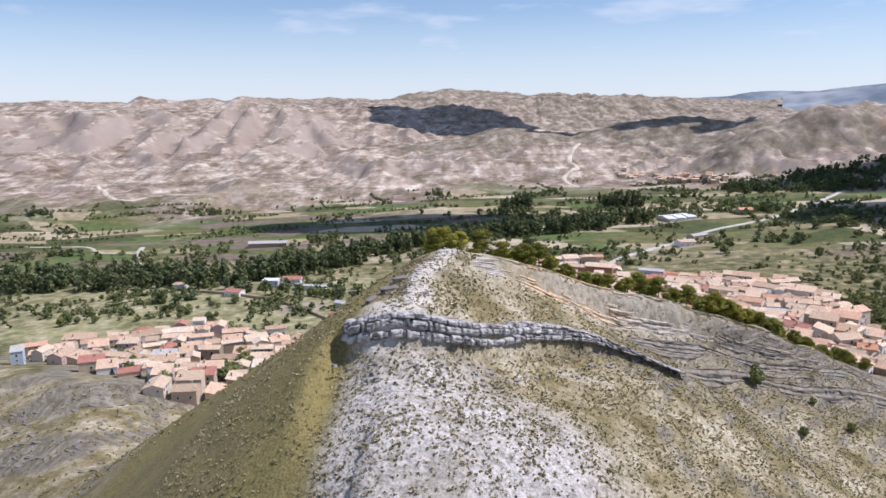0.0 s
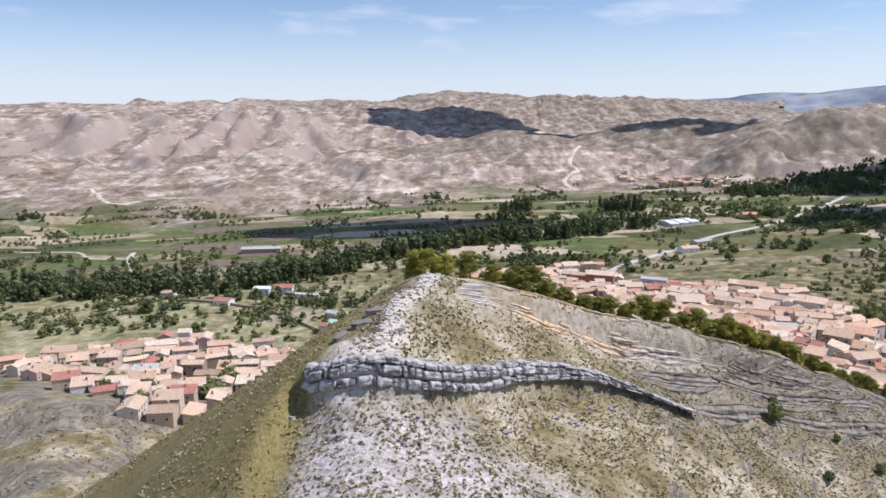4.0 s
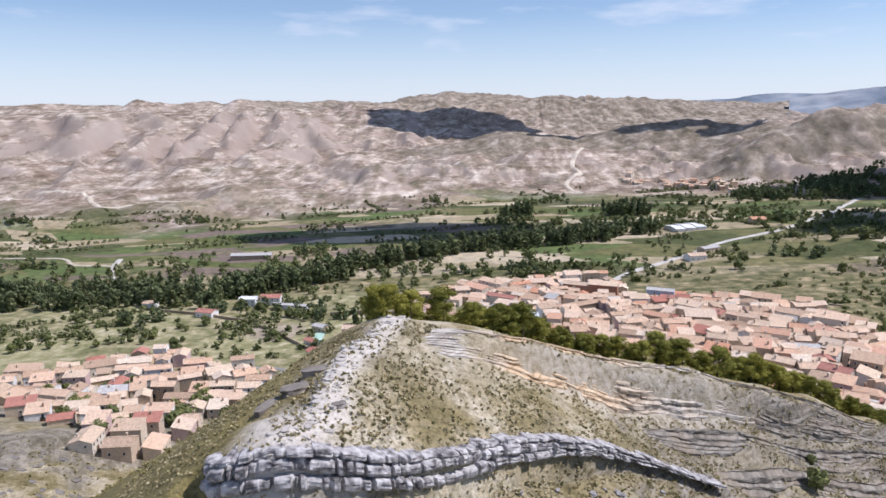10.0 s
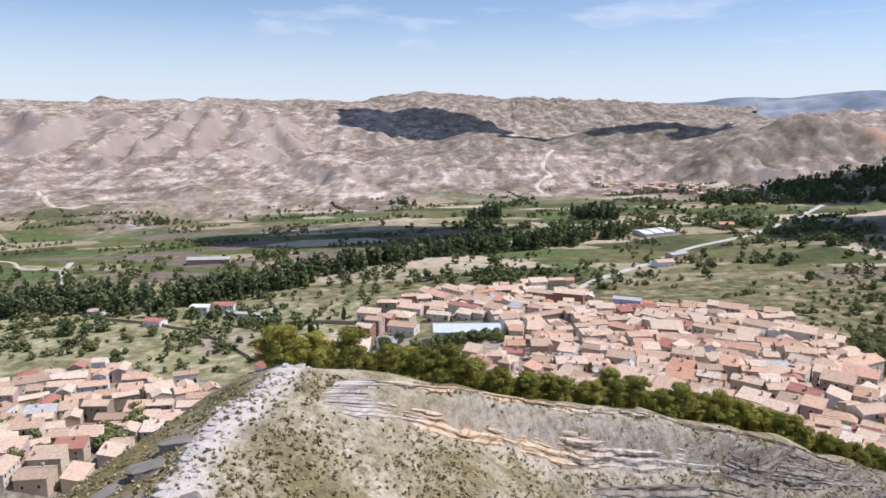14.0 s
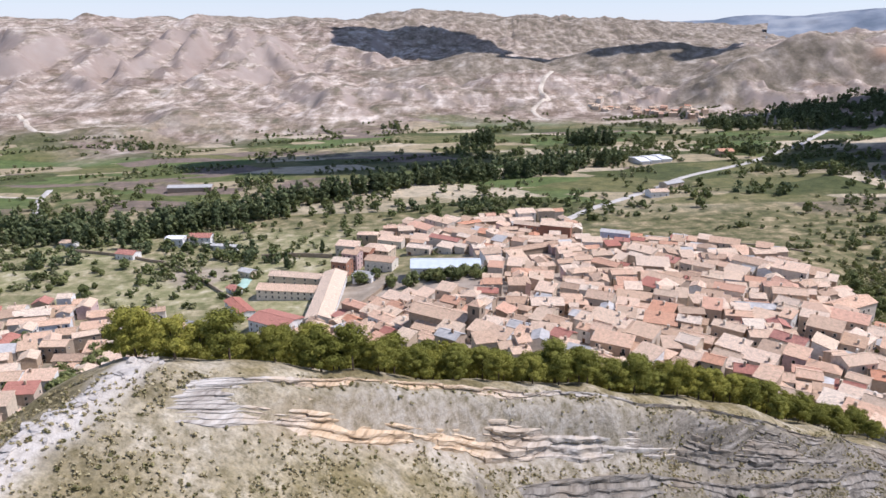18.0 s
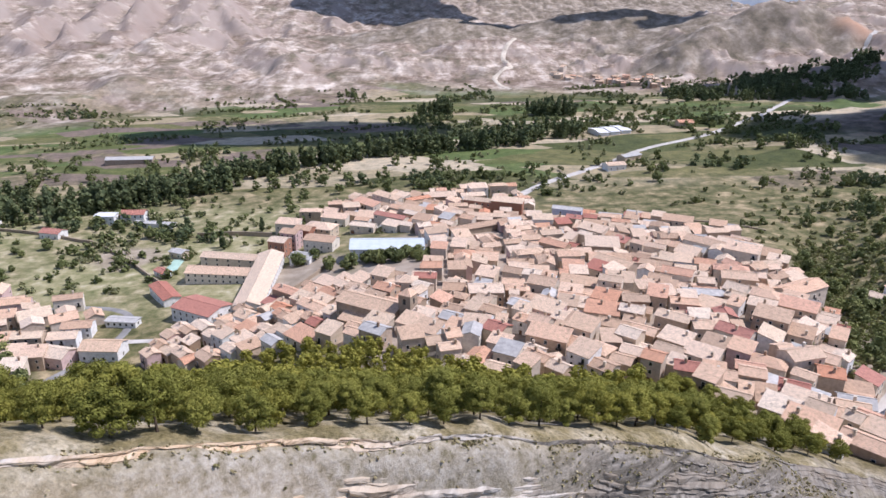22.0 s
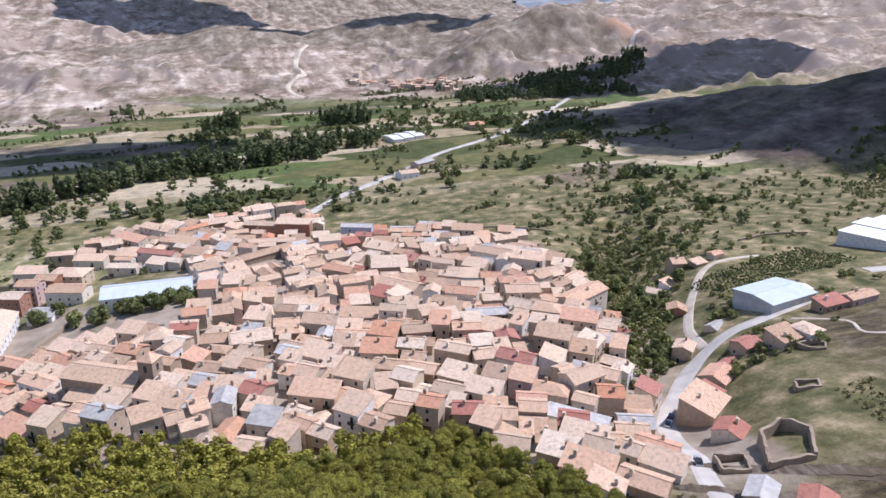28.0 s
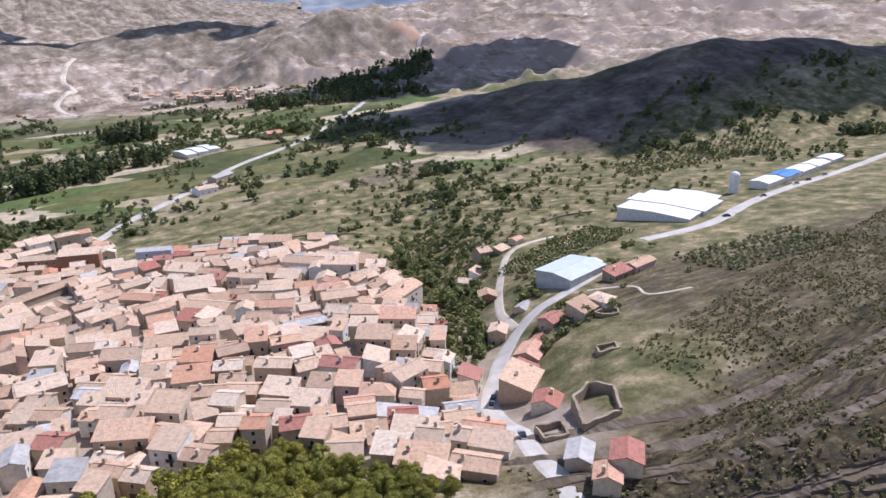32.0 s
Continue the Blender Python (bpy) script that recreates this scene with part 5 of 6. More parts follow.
for r, z in ((3.0, -2), (3.0, 12), (2.2, 13.2), (0.3, 14)):
    ring.append([bm.verts.new((r * math.cos(a), r * math.sin(a), z)) for a in [k * math.pi / 8 for k in range(16)]])
for lo, hi in zip(ring, ring[1:]):
    for i in range(16):
        bm.faces.new((lo[i], lo[(i + 1) % 16], hi[(i + 1) % 16], hi[i]))
silo = new("silo", mesh_from("silo", bm, [roof_white]))
silo.location = (420, 420, ground(420, 420))
tagged(silo, "white metal silo at the factory yard", "silo")


def ruin(label, pts, h, thick):
    """Roofless walls round a yard, with broken tops."""
    cx, cy = sum(p[0] for p in pts) / len(pts), sum(p[1] for p in pts) / len(pts)
    ob = root("ruined_house", label, "ruin", pose(cx, cy, ground(cx, cy), 0, 0, 0))
    for k, (a, b_) in enumerate(zip(pts, pts[1:] + pts[:1])):
        bm = bmesh.new()
        n = 10
        L = math.hypot(b_[0] - a[0], b_[1] - a[1])
        ux, uy = (b_[0] - a[0]) / L, (b_[1] - a[1]) / L
        rows_ = []
        for i in range(n + 1):
            s = L * i / n
            x, y = a[0] + ux * s, a[1] + uy * s
            z0 = ground(x, y) - 1.5
            z1 = 0.5 * (ground(cx, cy) + ground(x, y)) + h * (0.75 + 0.25 * noise.noise(Vector((x * 0.35, y * 0.35, k))))
            rows_.append([bm.verts.new((x - cx + sx * -uy * thick, y - cy + sx * ux * thick, z - ground(cx, cy))) for sx, z in ((-0.5, z0), (0.5, z0), (0.5, z1), (-0.5, z1))])
        for lo, hi in zip(rows_, rows_[1:]):
            for i in range(4):
                bm.faces.new((lo[i], lo[(i + 1) % 4], hi[(i + 1) % 4], hi[i]))
        bm.faces.new(rows_[0][::-1])
        bm.faces.new(rows_[-1])
        bmesh.ops.recalc_face_normals(bm, faces=bm.faces)
        part("wall", bm, wall_stone, ob)
    return ob


ruin("roofless stone ruin with tall broken walls", [(166, 255), (158, 240), (170, 240), (177, 251), (174, 258)], 3.8, 0.8)
ruin("low roofless stone ruin beside the lane", [(150, 250), (148, 243), (154, 241), (157, 248)], 2.4, 0.6)
ruin("round roofless stone pen on the slope", [(213, 298), (218, 296), (221, 300), (217, 303), (212, 302)], 1.7, 0.6)
ruin("tumbled dark stone walls on the slope", [(192, 275), (198, 273), (200, 277), (194, 279)], 1.6, 0.7)

# far village under the hills
far_rng = random.Random(77)
for k in range(52):
    t = far_rng.random()
    x, y = 140 + 165 * t + far_rng.gauss(0, 12), 1500 - 190 * t + far_rng.gauss(0, 24)
    ob = root("far_house", "small far village house with tile roof", "house", pose(x, y, ground(x, y), 0, 0, far_rng.uniform(-30, 30)), "far village houses")
    w, d, h = far_rng.uniform(8, 13), far_rng.uniform(7, 10), far_rng.uniform(4.5, 7.5)
    bm = bmesh.new()
    prism(bm, (-w / 2, w / 2), [(-d / 2, -4), (d / 2, -4), (d / 2, h), (0, h + 1.6), (-d / 2, h)])
    part("wall", bm, wall_mixed, ob)
    part("roof", roof_mesh(w, d, h, 1.6, 0.3, roof_tan if k % 5 else roof_orange), None, ob)

# ---- roads, tracks and walls ----


def smooth_line(pts, step):
    out = []
    p = [pts[0]] + list(pts) + [pts[-1]]
    for a, b_, c_, d_ in zip(p, p[1:], p[2:], p[3:]):
        n = max(2, int(math.hypot(c_[0] - b_[0], c_[1] - b_[1]) / step))
        for i in range(n):
            t = i / n
            out.append(tuple(0.5 * (2 * b_[j] + (c_[j] - a[j]) * t + (2 * a[j] - 5 * b_[j] + 4 * c_[j] - d_[j]) * t * t + (3 * b_[j] - a[j] - 3 * c_[j] + d_[j]) * t**3) for j in (0, 1)))
    return out + [tuple(pts[-1])]


def strip(name, label, pts, width, material, lift=0.22):
    line = smooth_line(pts, 3.0)
    bm = bmesh.new()
    prev = None
    for i, (x, y) in enumerate(line):
        a, b_ = line[max(0, i - 1)], line[min(len(line) - 1, i + 1)]
        L = math.hypot(b_[0] - a[0], b_[1] - a[1]) or 1
        nx, ny = -(b_[1] - a[1]) / L, (b_[0] - a[0]) / L
        wv = width * (1 + 0.12 * noise.noise(Vector((x * 0.1, y * 0.1, 3))))
        ring = []
        for k in range(-2, 3):
            px, py = x + nx * wv * k / 4, y + ny * wv * k / 4
            ring.append(bm.verts.new((px, py, ground(px, py) + (lift if abs(k) < 2 else -0.15))))
        if prev:
            for k in range(4):
                bm.faces.new((prev[k], ring[k], ring[k + 1], prev[k + 1]))
        prev = ring
    bmesh.ops.recalc_face_normals(bm, faces=bm.faces)
    return tagged(new(name, mesh_from(name, bm, [material])), label, "road", kind="structure")


strip("road_1", "pale worn village road", LANE, 7.0, concrete)
strip("road_2", "pale dirt track", TRACK, 4.6, dirt_pale)
strip("road_3", "country road through the valley", [(20, 560), (40, 600), (52, 634), (80, 680), (148, 760), (185, 812), (272, 890), (373, 1018), (520, 1240), (640, 1400), (760, 1560)], 9.0, concrete, 0.4)
strip("road_4", "pale road over the river", [(-520, 790), (-478, 708), (-420, 640), (-365, 585), (-335, 560)], 8.0, concrete, 0.5)
strip("road_5", "narrow dirt track between fields", [(-720, 820), (-610, 800), (-560, 760), (-500, 745), (-478, 708)], 5.0, dirt_pale, 0.5)
strip("road_6", "narrow footpath on the grassy slope", [(228, 326), (243, 316), (240, 304), (256, 298)], 1.8, dirt_pale)
strip("road_7", "paved factory yard and lane", [(300, 372), (345, 372), (400, 392), (450, 404), (540, 420), (700, 450)], 9.0, concrete, 0.3)
strip("road_9", "pale winding track at the foot of the hills", [(-980, 1230), (-890, 1215), (-834, 1180), (-790, 1130), (-747, 1103), (-712, 1150), (-640, 1165)], 9.0, dirt_pale, 0.8)
strip("road_10", "pale track on the cream hillside", [(60, 1330), (30, 1420), (60, 1500), (45, 1590), (70, 1680)], 10.0, dirt_pale, 1.0)
strip("road_11", "pale green sports court in the garden", [(-158, 463), (-160, 474), (-162, 486)], 9.0, plain("court_surface", [(0.4, (0.34, 0.50, 0.42)), (0.6, (0.42, 0.58, 0.50))], 0.3))
strip("road_12", "pale lane below the school", [(-190, 360), (-150, 366), (-116, 371), (-100, 388), (-84, 402)], 5.0, concrete)
strip("road_8", "curved street of the western quarter", [(-150, 330), (-140, 372), (-152, 400), (-185, 408), (-230, 395)], 5.0, asphalt)
for n, (pts, h) in enumerate((([(-330, 548), (-280, 535), (-251, 523), (-235, 517), (-199, 487), (-168, 456), (-148, 437)], 2.2), ([(285, 445), (310, 452), (330, 448)], 1.2), ([(150, 556), (180, 545), (205, 520)], 1.0), ([(-170, 533), (-145, 534), (-116, 530)], 3.0), ([(-60, 455), (-66, 430), (-78, 402)], 2.2))):
    line = smooth_line(pts, 4.0)
    ob = root("boundary_wall", "long stone boundary wall along the field edge", "wall", pose(0, 0, 0), "")
    bm = bmesh.new()
    prev = None
    for i, (x, y) in enumerate(line):
        a, b_ = line[max(0, i - 1)], line[min(len(line) - 1, i + 1)]
        L = math.hypot(b_[0] - a[0], b_[1] - a[1]) or 1
        nx, ny = -(b_[1] - a[1]) / L, (b_[0] - a[0]) / L
        g = ground(x, y)
        ring = [bm.verts.new((x + nx * s, y + ny * s, z)) for s, z in ((-0.4, g - 1), (-0.4, g + h), (0.4, g + h), (0.4, g - 1))]
        if prev:
            for k in range(3):
                bm.faces.new((prev[k], ring[k], ring[k + 1], prev[k + 1]))
        prev = ring
    part("wall", bm, wall_stone, ob)

# ---- cars ----


def car(x, y, turn, paint):
    ob = root("parked_car", f"{paint[0]} parked car on the roadside", "car", pose(x, y, ground(x, y) + 0.3, 0, 0, turn), "parked cars")
    m = bpy.data.materials.get("car_" + paint[0]) or plain("car_" + paint[0], [(0.4, paint[1]), (0.6, paint[1])], 1, 0.3)
    bm = bmesh.new()
    prism(bm, (-0.85, 0.85), [(-2.1, 0.3), (2.1, 0.3), (2.1, 0.75), (1.1, 0.9), (-1.9, 0.95), (-2.1, 0.8)])
    part("body", bm, m, ob)
    bm = bmesh.new()
    prism(bm, (-0.75, 0.75), [(1.1, 0.9), (0.4, 1.42), (-1.3, 1.45), (-1.9, 0.95)])
    part("cabin", bm, glass_dark, ob)
    for sx in (-0.82, 0.82):
        for sy in (-1.3, 1.3):
            bm = bmesh.new()
            bmesh.ops.create_cone(bm, cap_ends=True, segments=14, radius1=0.32, radius2=0.32, depth=0.2, matrix=Matrix.Rotation(radians(90), 4, "Y"))
            o = part("wheel", bm, rail_black, ob)
            o.location = (sx, sy, 0.32)


for k, (x, y, turn) in enumerate(((160, 288, -40), (163, 292, -40), (146, 250, -20), (228, 337, 60), (365, 377, 65), (420, 398, 70), (462, 407, 70), (478, 410, 75), (500, 414, 75), (150, 742, -40), (-150, 352, 10))):
    car(x, y, turn, (("white", (0.75, 0.75, 0.75)), ("dark blue", (0.03, 0.05, 0.10)), ("grey", (0.30, 0.31, 0.32)))[k % 3])

# ---- rock beds ----
ledge_rock = plain("ledge_limestone", [(0.34, (0.07, 0.065, 0.065)), (0.44, (0.22, 0.205, 0.205)), (0.54, (0.40, 0.38, 0.375)), (0.66, (0.56, 0.54, 0.53))], 0.75, detail=9, relief=0.3)
slab_rock = plain("slab_limestone", [(0.3, (0.10, 0.09, 0.078)), (0.5, (0.23, 0.205, 0.18)), (0.7, (0.36, 0.33, 0.30))], 0.6, detail=8, by_object=0.15, relief=0.2)


def stone_mesh(name, seed, material, wx=1.0, wy=1.0, wz=1.0):
    """A weathered block: a box with cut, uneven corners."""
    r = random.Random(seed)
    bm = bmesh.new()
    rings = []
    for z, k in ((-0.5, 0.98), (-0.30, 1.03), (0.1, 1.0 + r.uniform(-0.08, 0.04)), (0.42, 1.0), (0.5, 0.93)):
        ring = []
        for a in range(8):
            t = (a + 0.5) * math.pi / 4
            sx = max(-0.5, min(0.5, math.cos(t) * 0.78)) * wx * k
            sy = max(-0.5, min(0.5, math.sin(t) * 0.78)) * wy * k
            ring.append(bm.verts.new((sx + r.uniform(-0.1, 0.1) * wx, sy + r.uniform(-0.09, 0.09) * wy, (z + r.uniform(-0.1, 0.1)) * wz)))
        rings.append(ring)
    for lo, hi in zip(rings, rings[1:]):
        for i in range(8):
            bm.faces.new((lo[i], lo[(i + 1) % 8], hi[(i + 1) % 8], hi[i]))
    bm.faces.new(rings[-1])
    bm.faces.new(rings[0][::-1])
    return mesh_from(name, bm, [material])


STONES = [stone_mesh("stone", k, ledge_rock) for k in range(7)]
SLABS = [stone_mesh("slab", k + 30, slab_rock) for k in range(7)]
srng = random.Random(21)
ledge = root("rock_ledge", "grey limestone ledge of two beds across the hillside", "rock ledge", pose(0, 0, 0))
line = smooth_line(LEDGE, 0.5)


def ledge_bed(name, label, drop, thick, out, seed):
    """One bed of the ledge: a face broken by joints into blocks that stand out or back, undercut below."""
    fine_l = smooth_line(LEDGE, 0.22)
    n = len(fine_l)
    P = np.array(fine_l)
    T = np.gradient(P, axis=0)
    T /= np.linalg.norm(T, axis=1)[:, None]
    N = np.stack([T[:, 1], -T[:, 0]], 1)
    run = np.concatenate([[0], np.cumsum(np.linalg.norm(np.diff(P, axis=0), axis=1))])
    far_l = run / run[-1]
    fade = np.where(far_l < 0.45, 1.0, np.clip(1 - 2.0 * (far_l - 0.45), 0.06, 1)) * (0.92 + 0.12 * fbm(run, run * 0, 9, seed))
    r = random.Random(seed)
    at, jut, joint, lift_ = 0.0, np.zeros(n), np.ones(n), np.zeros(n)
    while at < run[-1]:
        L = r.choice((0.7, 1.0, 1.4, 1.9, 2.6, 3.6))
        m = (run >= at) & (run < at + L)
        jut[m], lift_[m] = r.uniform(-0.5, 0.35), r.uniform(-0.28, 0.16)
        joint[np.abs(run - at) < 0.17] = r.uniform(-0.6, 0.6)
        at += L
    rim = np.array([ground(P[k, 0] - 3.6 * N[k, 0], P[k, 1] - 3.6 * N[k, 1]) for k in range(n)])
    rim = np.convolve(np.pad(rim, 24, mode="edge"), np.ones(49) / 49, "valid")
    prof = [(-3.6, 0.12), (-1.2, 0.10), (-0.35, 0.05), (0.0, -0.06), (0.12, -0.25), (0.08, -0.45), (0.16, -0.62), (0.02, -0.85), (-0.25, -0.97), (-1.6, -1.02)]
    X, Y, Z = (np.zeros((len(prof), n)) for _ in range(3))
    for i, (o, v) in enumerate(prof):
        rough_l = 0.14 * fbm(run, run * 0 + 4.3 * i, 1.1, seed + 3, 3)
        face = np.where(o > -0.4, (jut + rough_l) * joint - 0.55 * (1 - joint), 0)
        X[i] = P[:, 0] + N[:, 0] * (out * fade + o + face)
        Y[i] = P[:, 1] + N[:, 1] * (out * fade + o + face)
        Z[i] = rim + 0.1 + lift_ * (i < 5) + fade * (-drop + v * thick)
    ob = sheet(name, X[::-1], Y[::-1], Z[::-1], ledge_rock, {})
    for p in ob.data.polygons:
        p.use_smooth = False
    ob.parent = ledge
    return tagged(ob, label)


ledge_bed("upper_bed", "thin broken top bed", 0.1, 1.1, -1.7, 3)
ledge_bed("middle_bed", "grey jointed bed", 1.25, 1.8, -1.15, 5)
ledge_bed("lower_bed", "pale lower bed with dark joints", 3.3, 1.8, -0.7, 8)
for k in range(70):
    i = srng.randrange(len(line))
    x, y = line[i][0] + srng.uniform(-2, 4), line[i][1] - srng.uniform(2.5, 8)
    w = srng.uniform(0.35, 1.1)
    o = part("stone", STONES[srng.randrange(7)], None, ledge)
    o.matrix_local = pose(x, y, ground(x, y) + 0.12 * w, srng.uniform(-15, 15), srng.uniform(-15, 15), srng.uniform(0, 180)) @ Matrix.Diagonal((w, w * 0.8, w * 0.6, 1))


def outcrop(label, spots):
    ob = root("rock_outcrop", label, "rock outcrop", pose(0, 0, 0))
    for x, y, ang, L, dep, hgt in spots:
        o = part("slab", srng.choice(SLABS), None, ob)
        o.matrix_local = pose(x, y, ground(x, y) - 0.22 * hgt, srng.uniform(-4, 4), srng.uniform(-3, 3), ang + srng.uniform(-5, 5)) @ Matrix.Diagonal((L, dep, hgt, 1))


def along(x):
    """The heading of the ridge there, in degrees."""
    return math.degrees(math.atan2(float(ridge_y(x + 4) - ridge_y(x - 4)), 8))


def cliff_mat(name, dark, mid_c, light, warm, ochre_from=0, ochre_to=0):
    """Bedded rock: thin level bands, stains down the face, warmer in patches; ochre along one stretch."""
    m, nt, b = mat(name, 0.95)
    band = noise_node(nt, 0.30, 7, 0.7, stretch=(0.3, 0.3, 7.0))
    stain = noise_node(nt, 0.11, 5, 0.6)
    c = ramp(nt, band.outputs[0], [(0.32, dark), (0.46, mid_c), (0.62, light)])
    c = mix(nt, ramp(nt, stain.outputs[0], [(0.45, (0, 0, 0)), (0.62, (1, 1, 1))]), c, mix(nt, 0.75, c, warm))
    if ochre_to:
        tc = nt.nodes.new("ShaderNodeTexCoord")
        xyz = nt.nodes.new("ShaderNodeSeparateXYZ")
        nt.links.new(tc.outputs["Object"], xyz.inputs[0])
        blur = nt.nodes.new("ShaderNodeMath")
        blur.operation, blur.inputs[1].default_value = "MULTIPLY_ADD", 34.0
        nt.links.new(stain.outputs[0], blur.inputs[0])
        nt.links.new(xyz.outputs[0], blur.inputs[2])
        share = None
        for lo, hi in ((ochre_from, ochre_from + 10), (ochre_to, ochre_to - 16)):
            mr = nt.nodes.new("ShaderNodeMapRange")
            mr.inputs["From Min"].default_value, mr.inputs["From Max"].default_value = lo + 17, hi + 17
            nt.links.new(blur.outputs[0], mr.inputs[0])
            if share is None:
                share = mr.outputs[0]
            else:
                both = nt.nodes.new("ShaderNodeMath")
                both.operation = "MULTIPLY"
                nt.links.new(share, both.inputs[0])
                nt.links.new(mr.outputs[0], both.inputs[1])
                share = both.outputs[0]
        c = mix(nt, share, c, ramp(nt, band.outputs[0], [(0.32, (0.22, 0.15, 0.09)), (0.44, (0.54, 0.39, 0.25)), (0.62, (0.66, 0.52, 0.37))]))
    nt.links.new(c, b.inputs["Base Color"])
    bump(nt, b, band.outputs[0], 0.8, 0.35)
    return m


cliff_pale = cliff_mat("bedded_pale_rock", (0.12, 0.10, 0.085), (0.38, 0.34, 0.295), (0.56, 0.52, 0.47), (0.48, 0.40, 0.31), -14, 26)
cliff_grey = cliff_mat("bedded_grey_rock", (0.05, 0.043, 0.036), (0.18, 0.16, 0.135), (0.33, 0.30, 0.26), (0.26, 0.21, 0.155))
cliff_ochre = cliff_mat("bedded_ochre_rock", (0.20, 0.145, 0.095), (0.44, 0.36, 0.27), (0.58, 0.51, 0.42), (0.55, 0.40, 0.27))
cliff_dark = cliff_mat("bedded_dark_rock", (0.03, 0.024, 0.018), (0.105, 0.082, 0.06), (0.23, 0.19, 0.15), (0.13, 0.098, 0.065))


def cliff(label, x0, x1, s_top, s_low, n_beds, rise, material, seed, step=0.45):
    """A rock face along the ridge, between two distances below its crest: beds in treads and risers, broken and uneven."""
    nu = int((x1 - x0) / step)
    us = np.linspace(x0, x1, nu)
    heads = np.radians([along(u) for u in us])
    nv = n_beds * 4
    rows_ = []
    thick = np.array([0.35 + ((k * 61 + seed * 17) % 13) / 13 * 1.5 for k in range(n_beds)])
    edge = np.concatenate([[0], np.cumsum(thick) / thick.sum()])  # beds of unequal thickness
    for iv in range(nv + 1):
        v = iv / nv
        bed = min(n_beds - 1, int(v * n_beds))
        f = v * n_beds - bed
        lo, span = edge[bed], edge[bed + 1] - edge[bed]
        rows_.append((lo + span * sstep(0.25, 1.0, f), lo + span * sstep(0.0, 0.3, f), bed))  # tread, then riser
    ends = sstep(x0, x0 + 10, us) * sstep(x1, x1 - 14, us)
    wav = 1.0 * fbm(us, us * 0, 40, seed) + 0.35 * fbm(us, us * 0 + 50, 7, seed)
    # each bed breaks into blocks that stand out or back
    jut = []
    for bed in range(n_beds):
        cell = np.floor((us + 40 * bed + 3 * fbm(us, us * 0 + 9 * bed, 9, seed + 3)) / (2.6 + 6.0 * ((bed * 37 + seed) % 5) / 5))
        h_ = np.sin(cell * 91.7 + bed * 47.3 + seed) * 9173.3
        jut.append(0.75 * (h_ - np.floor(h_) - 0.5) + 0.5 * fbm(us, us * 0 + 21 * bed, 5, seed + 8))
    X, Y, Z = (np.zeros((nv + 1, nu)) for _ in range(3))
    for iv, (zf, sf, bed) in enumerate(rows_):
        out = s_top + (s_low - s_top) * sf + wav + ends * (jut[bed] + 0.16 * fbm(us, us * 0 + 3.7 * iv, 1.6, seed + 5))
        X[iv] = us + np.sin(heads) * 0
        Y[iv] = ridge_y(us) - out / 0.87
    wide = max(3, int(11 / step)) | 1
    even = np.ones(wide) / wide

    def level(row):
        v = np.array([ground(X[row, k], Y[row, k]) for k in range(nu)])
        return np.convolve(np.pad(v, wide // 2, mode="edge"), even, "valid")

    zt, zl = level(0), level(-1)
    for iv, (zf, sf, bed) in enumerate(rows_):
        Z[iv] = zt + 0.5 * ends * rise + (zl - zt - 0.5 * ends * rise - 0.4) * zf
    Z[0] -= 1.2
    Z[-1] -= 0.8
    ob = sheet("rock_cliff", X, Y, Z, material, {})
    for p in ob.data.polygons:
        p.use_smooth = False
    return tagged(ob, label, "cliff")


cliff("pale bedded rock face below the crest, ochre in its middle", -22, 48, 2.6, 8.6, 13, 1.4, cliff_pale, 1, 0.30)
cliff("grey bedded rock face below the crest", 36, 128, 2.6, 8.6, 11, 1.4, cliff_grey, 2, 0.36)
cliff("broken grey rock beds on the slope", 18, 122, 11.0, 17.0, 5, 1.6, cliff_grey, 3, 0.4)
cliff("low grey rock beds on the slope", 30, 128, 20.5, 26.0, 4, 1.5, cliff_grey, 4, 0.4)
for k, (a, b_, s0, s1) in enumerate(((128, 300, -3, 3), (134, 330, 8, 13), (128, 320, -15, -9.5), (140, 330, -27, -21), (150, 300, 18, 23))):
    cliff("dark weathered rock beds across the eastern slope", a, b_, s0, s1, 4, 2.0, cliff_dark, 10 + k, 0.6)
srng = random.Random(22)
# a dark hollow with a fallen block on the trail
SLABS = [stone_mesh("slab", k + 90, slab_rock) for k in range(4)]
rubble = []
for k in range(150):
    y = srng.uniform(92, 138)
    x = float(np.interp(y, [88, 98, 106, 112, 120, 134], [-32, -29, -29.5, -30.5, -29.5, -26])) + srng.gauss(0, 1.3)
    w = srng.choice((0.4, 0.5, 0.7, 0.9, 1.5))
    rubble.append((x, y, srng.uniform(0, 180), w, w * srng.uniform(0.5, 0.9), w * srng.uniform(0.4, 0.8)))
SLABS = [stone_mesh("slab", k + 60, plain("pale_rubble", [(0.35, (0.30, 0.27, 0.235)), (0.5, (0.48, 0.44, 0.40)), (0.65, (0.60, 0.565, 0.52))], 0.9, detail=8, relief=0.15)) for k in range(1, 4)]
outcrop("pale broken rock rubble along the crest", rubble)
SLABS = [stone_mesh("slab", k + 90, slab_rock) for k in range(4)]
outcrop("pale boulders round a hollow beside the trail", [(-36, 112, 60, 4.5, 2.5, 2.6), (-34, 116, 20, 5, 2, 2.2), (-39, 108, 75, 5, 1.6, 1.8), (-27, 104.5, 60, 2.0, 1.4, 1.3)])
beds = []
for k in range(120):
    x, y = srng.uniform(-260, -120), srng.uniform(165, 250)
    beds.append((x, y, srng.uniform(-30, 10), srng.uniform(2, 6), srng.uniform(1, 2), srng.uniform(0.5, 1.3)))
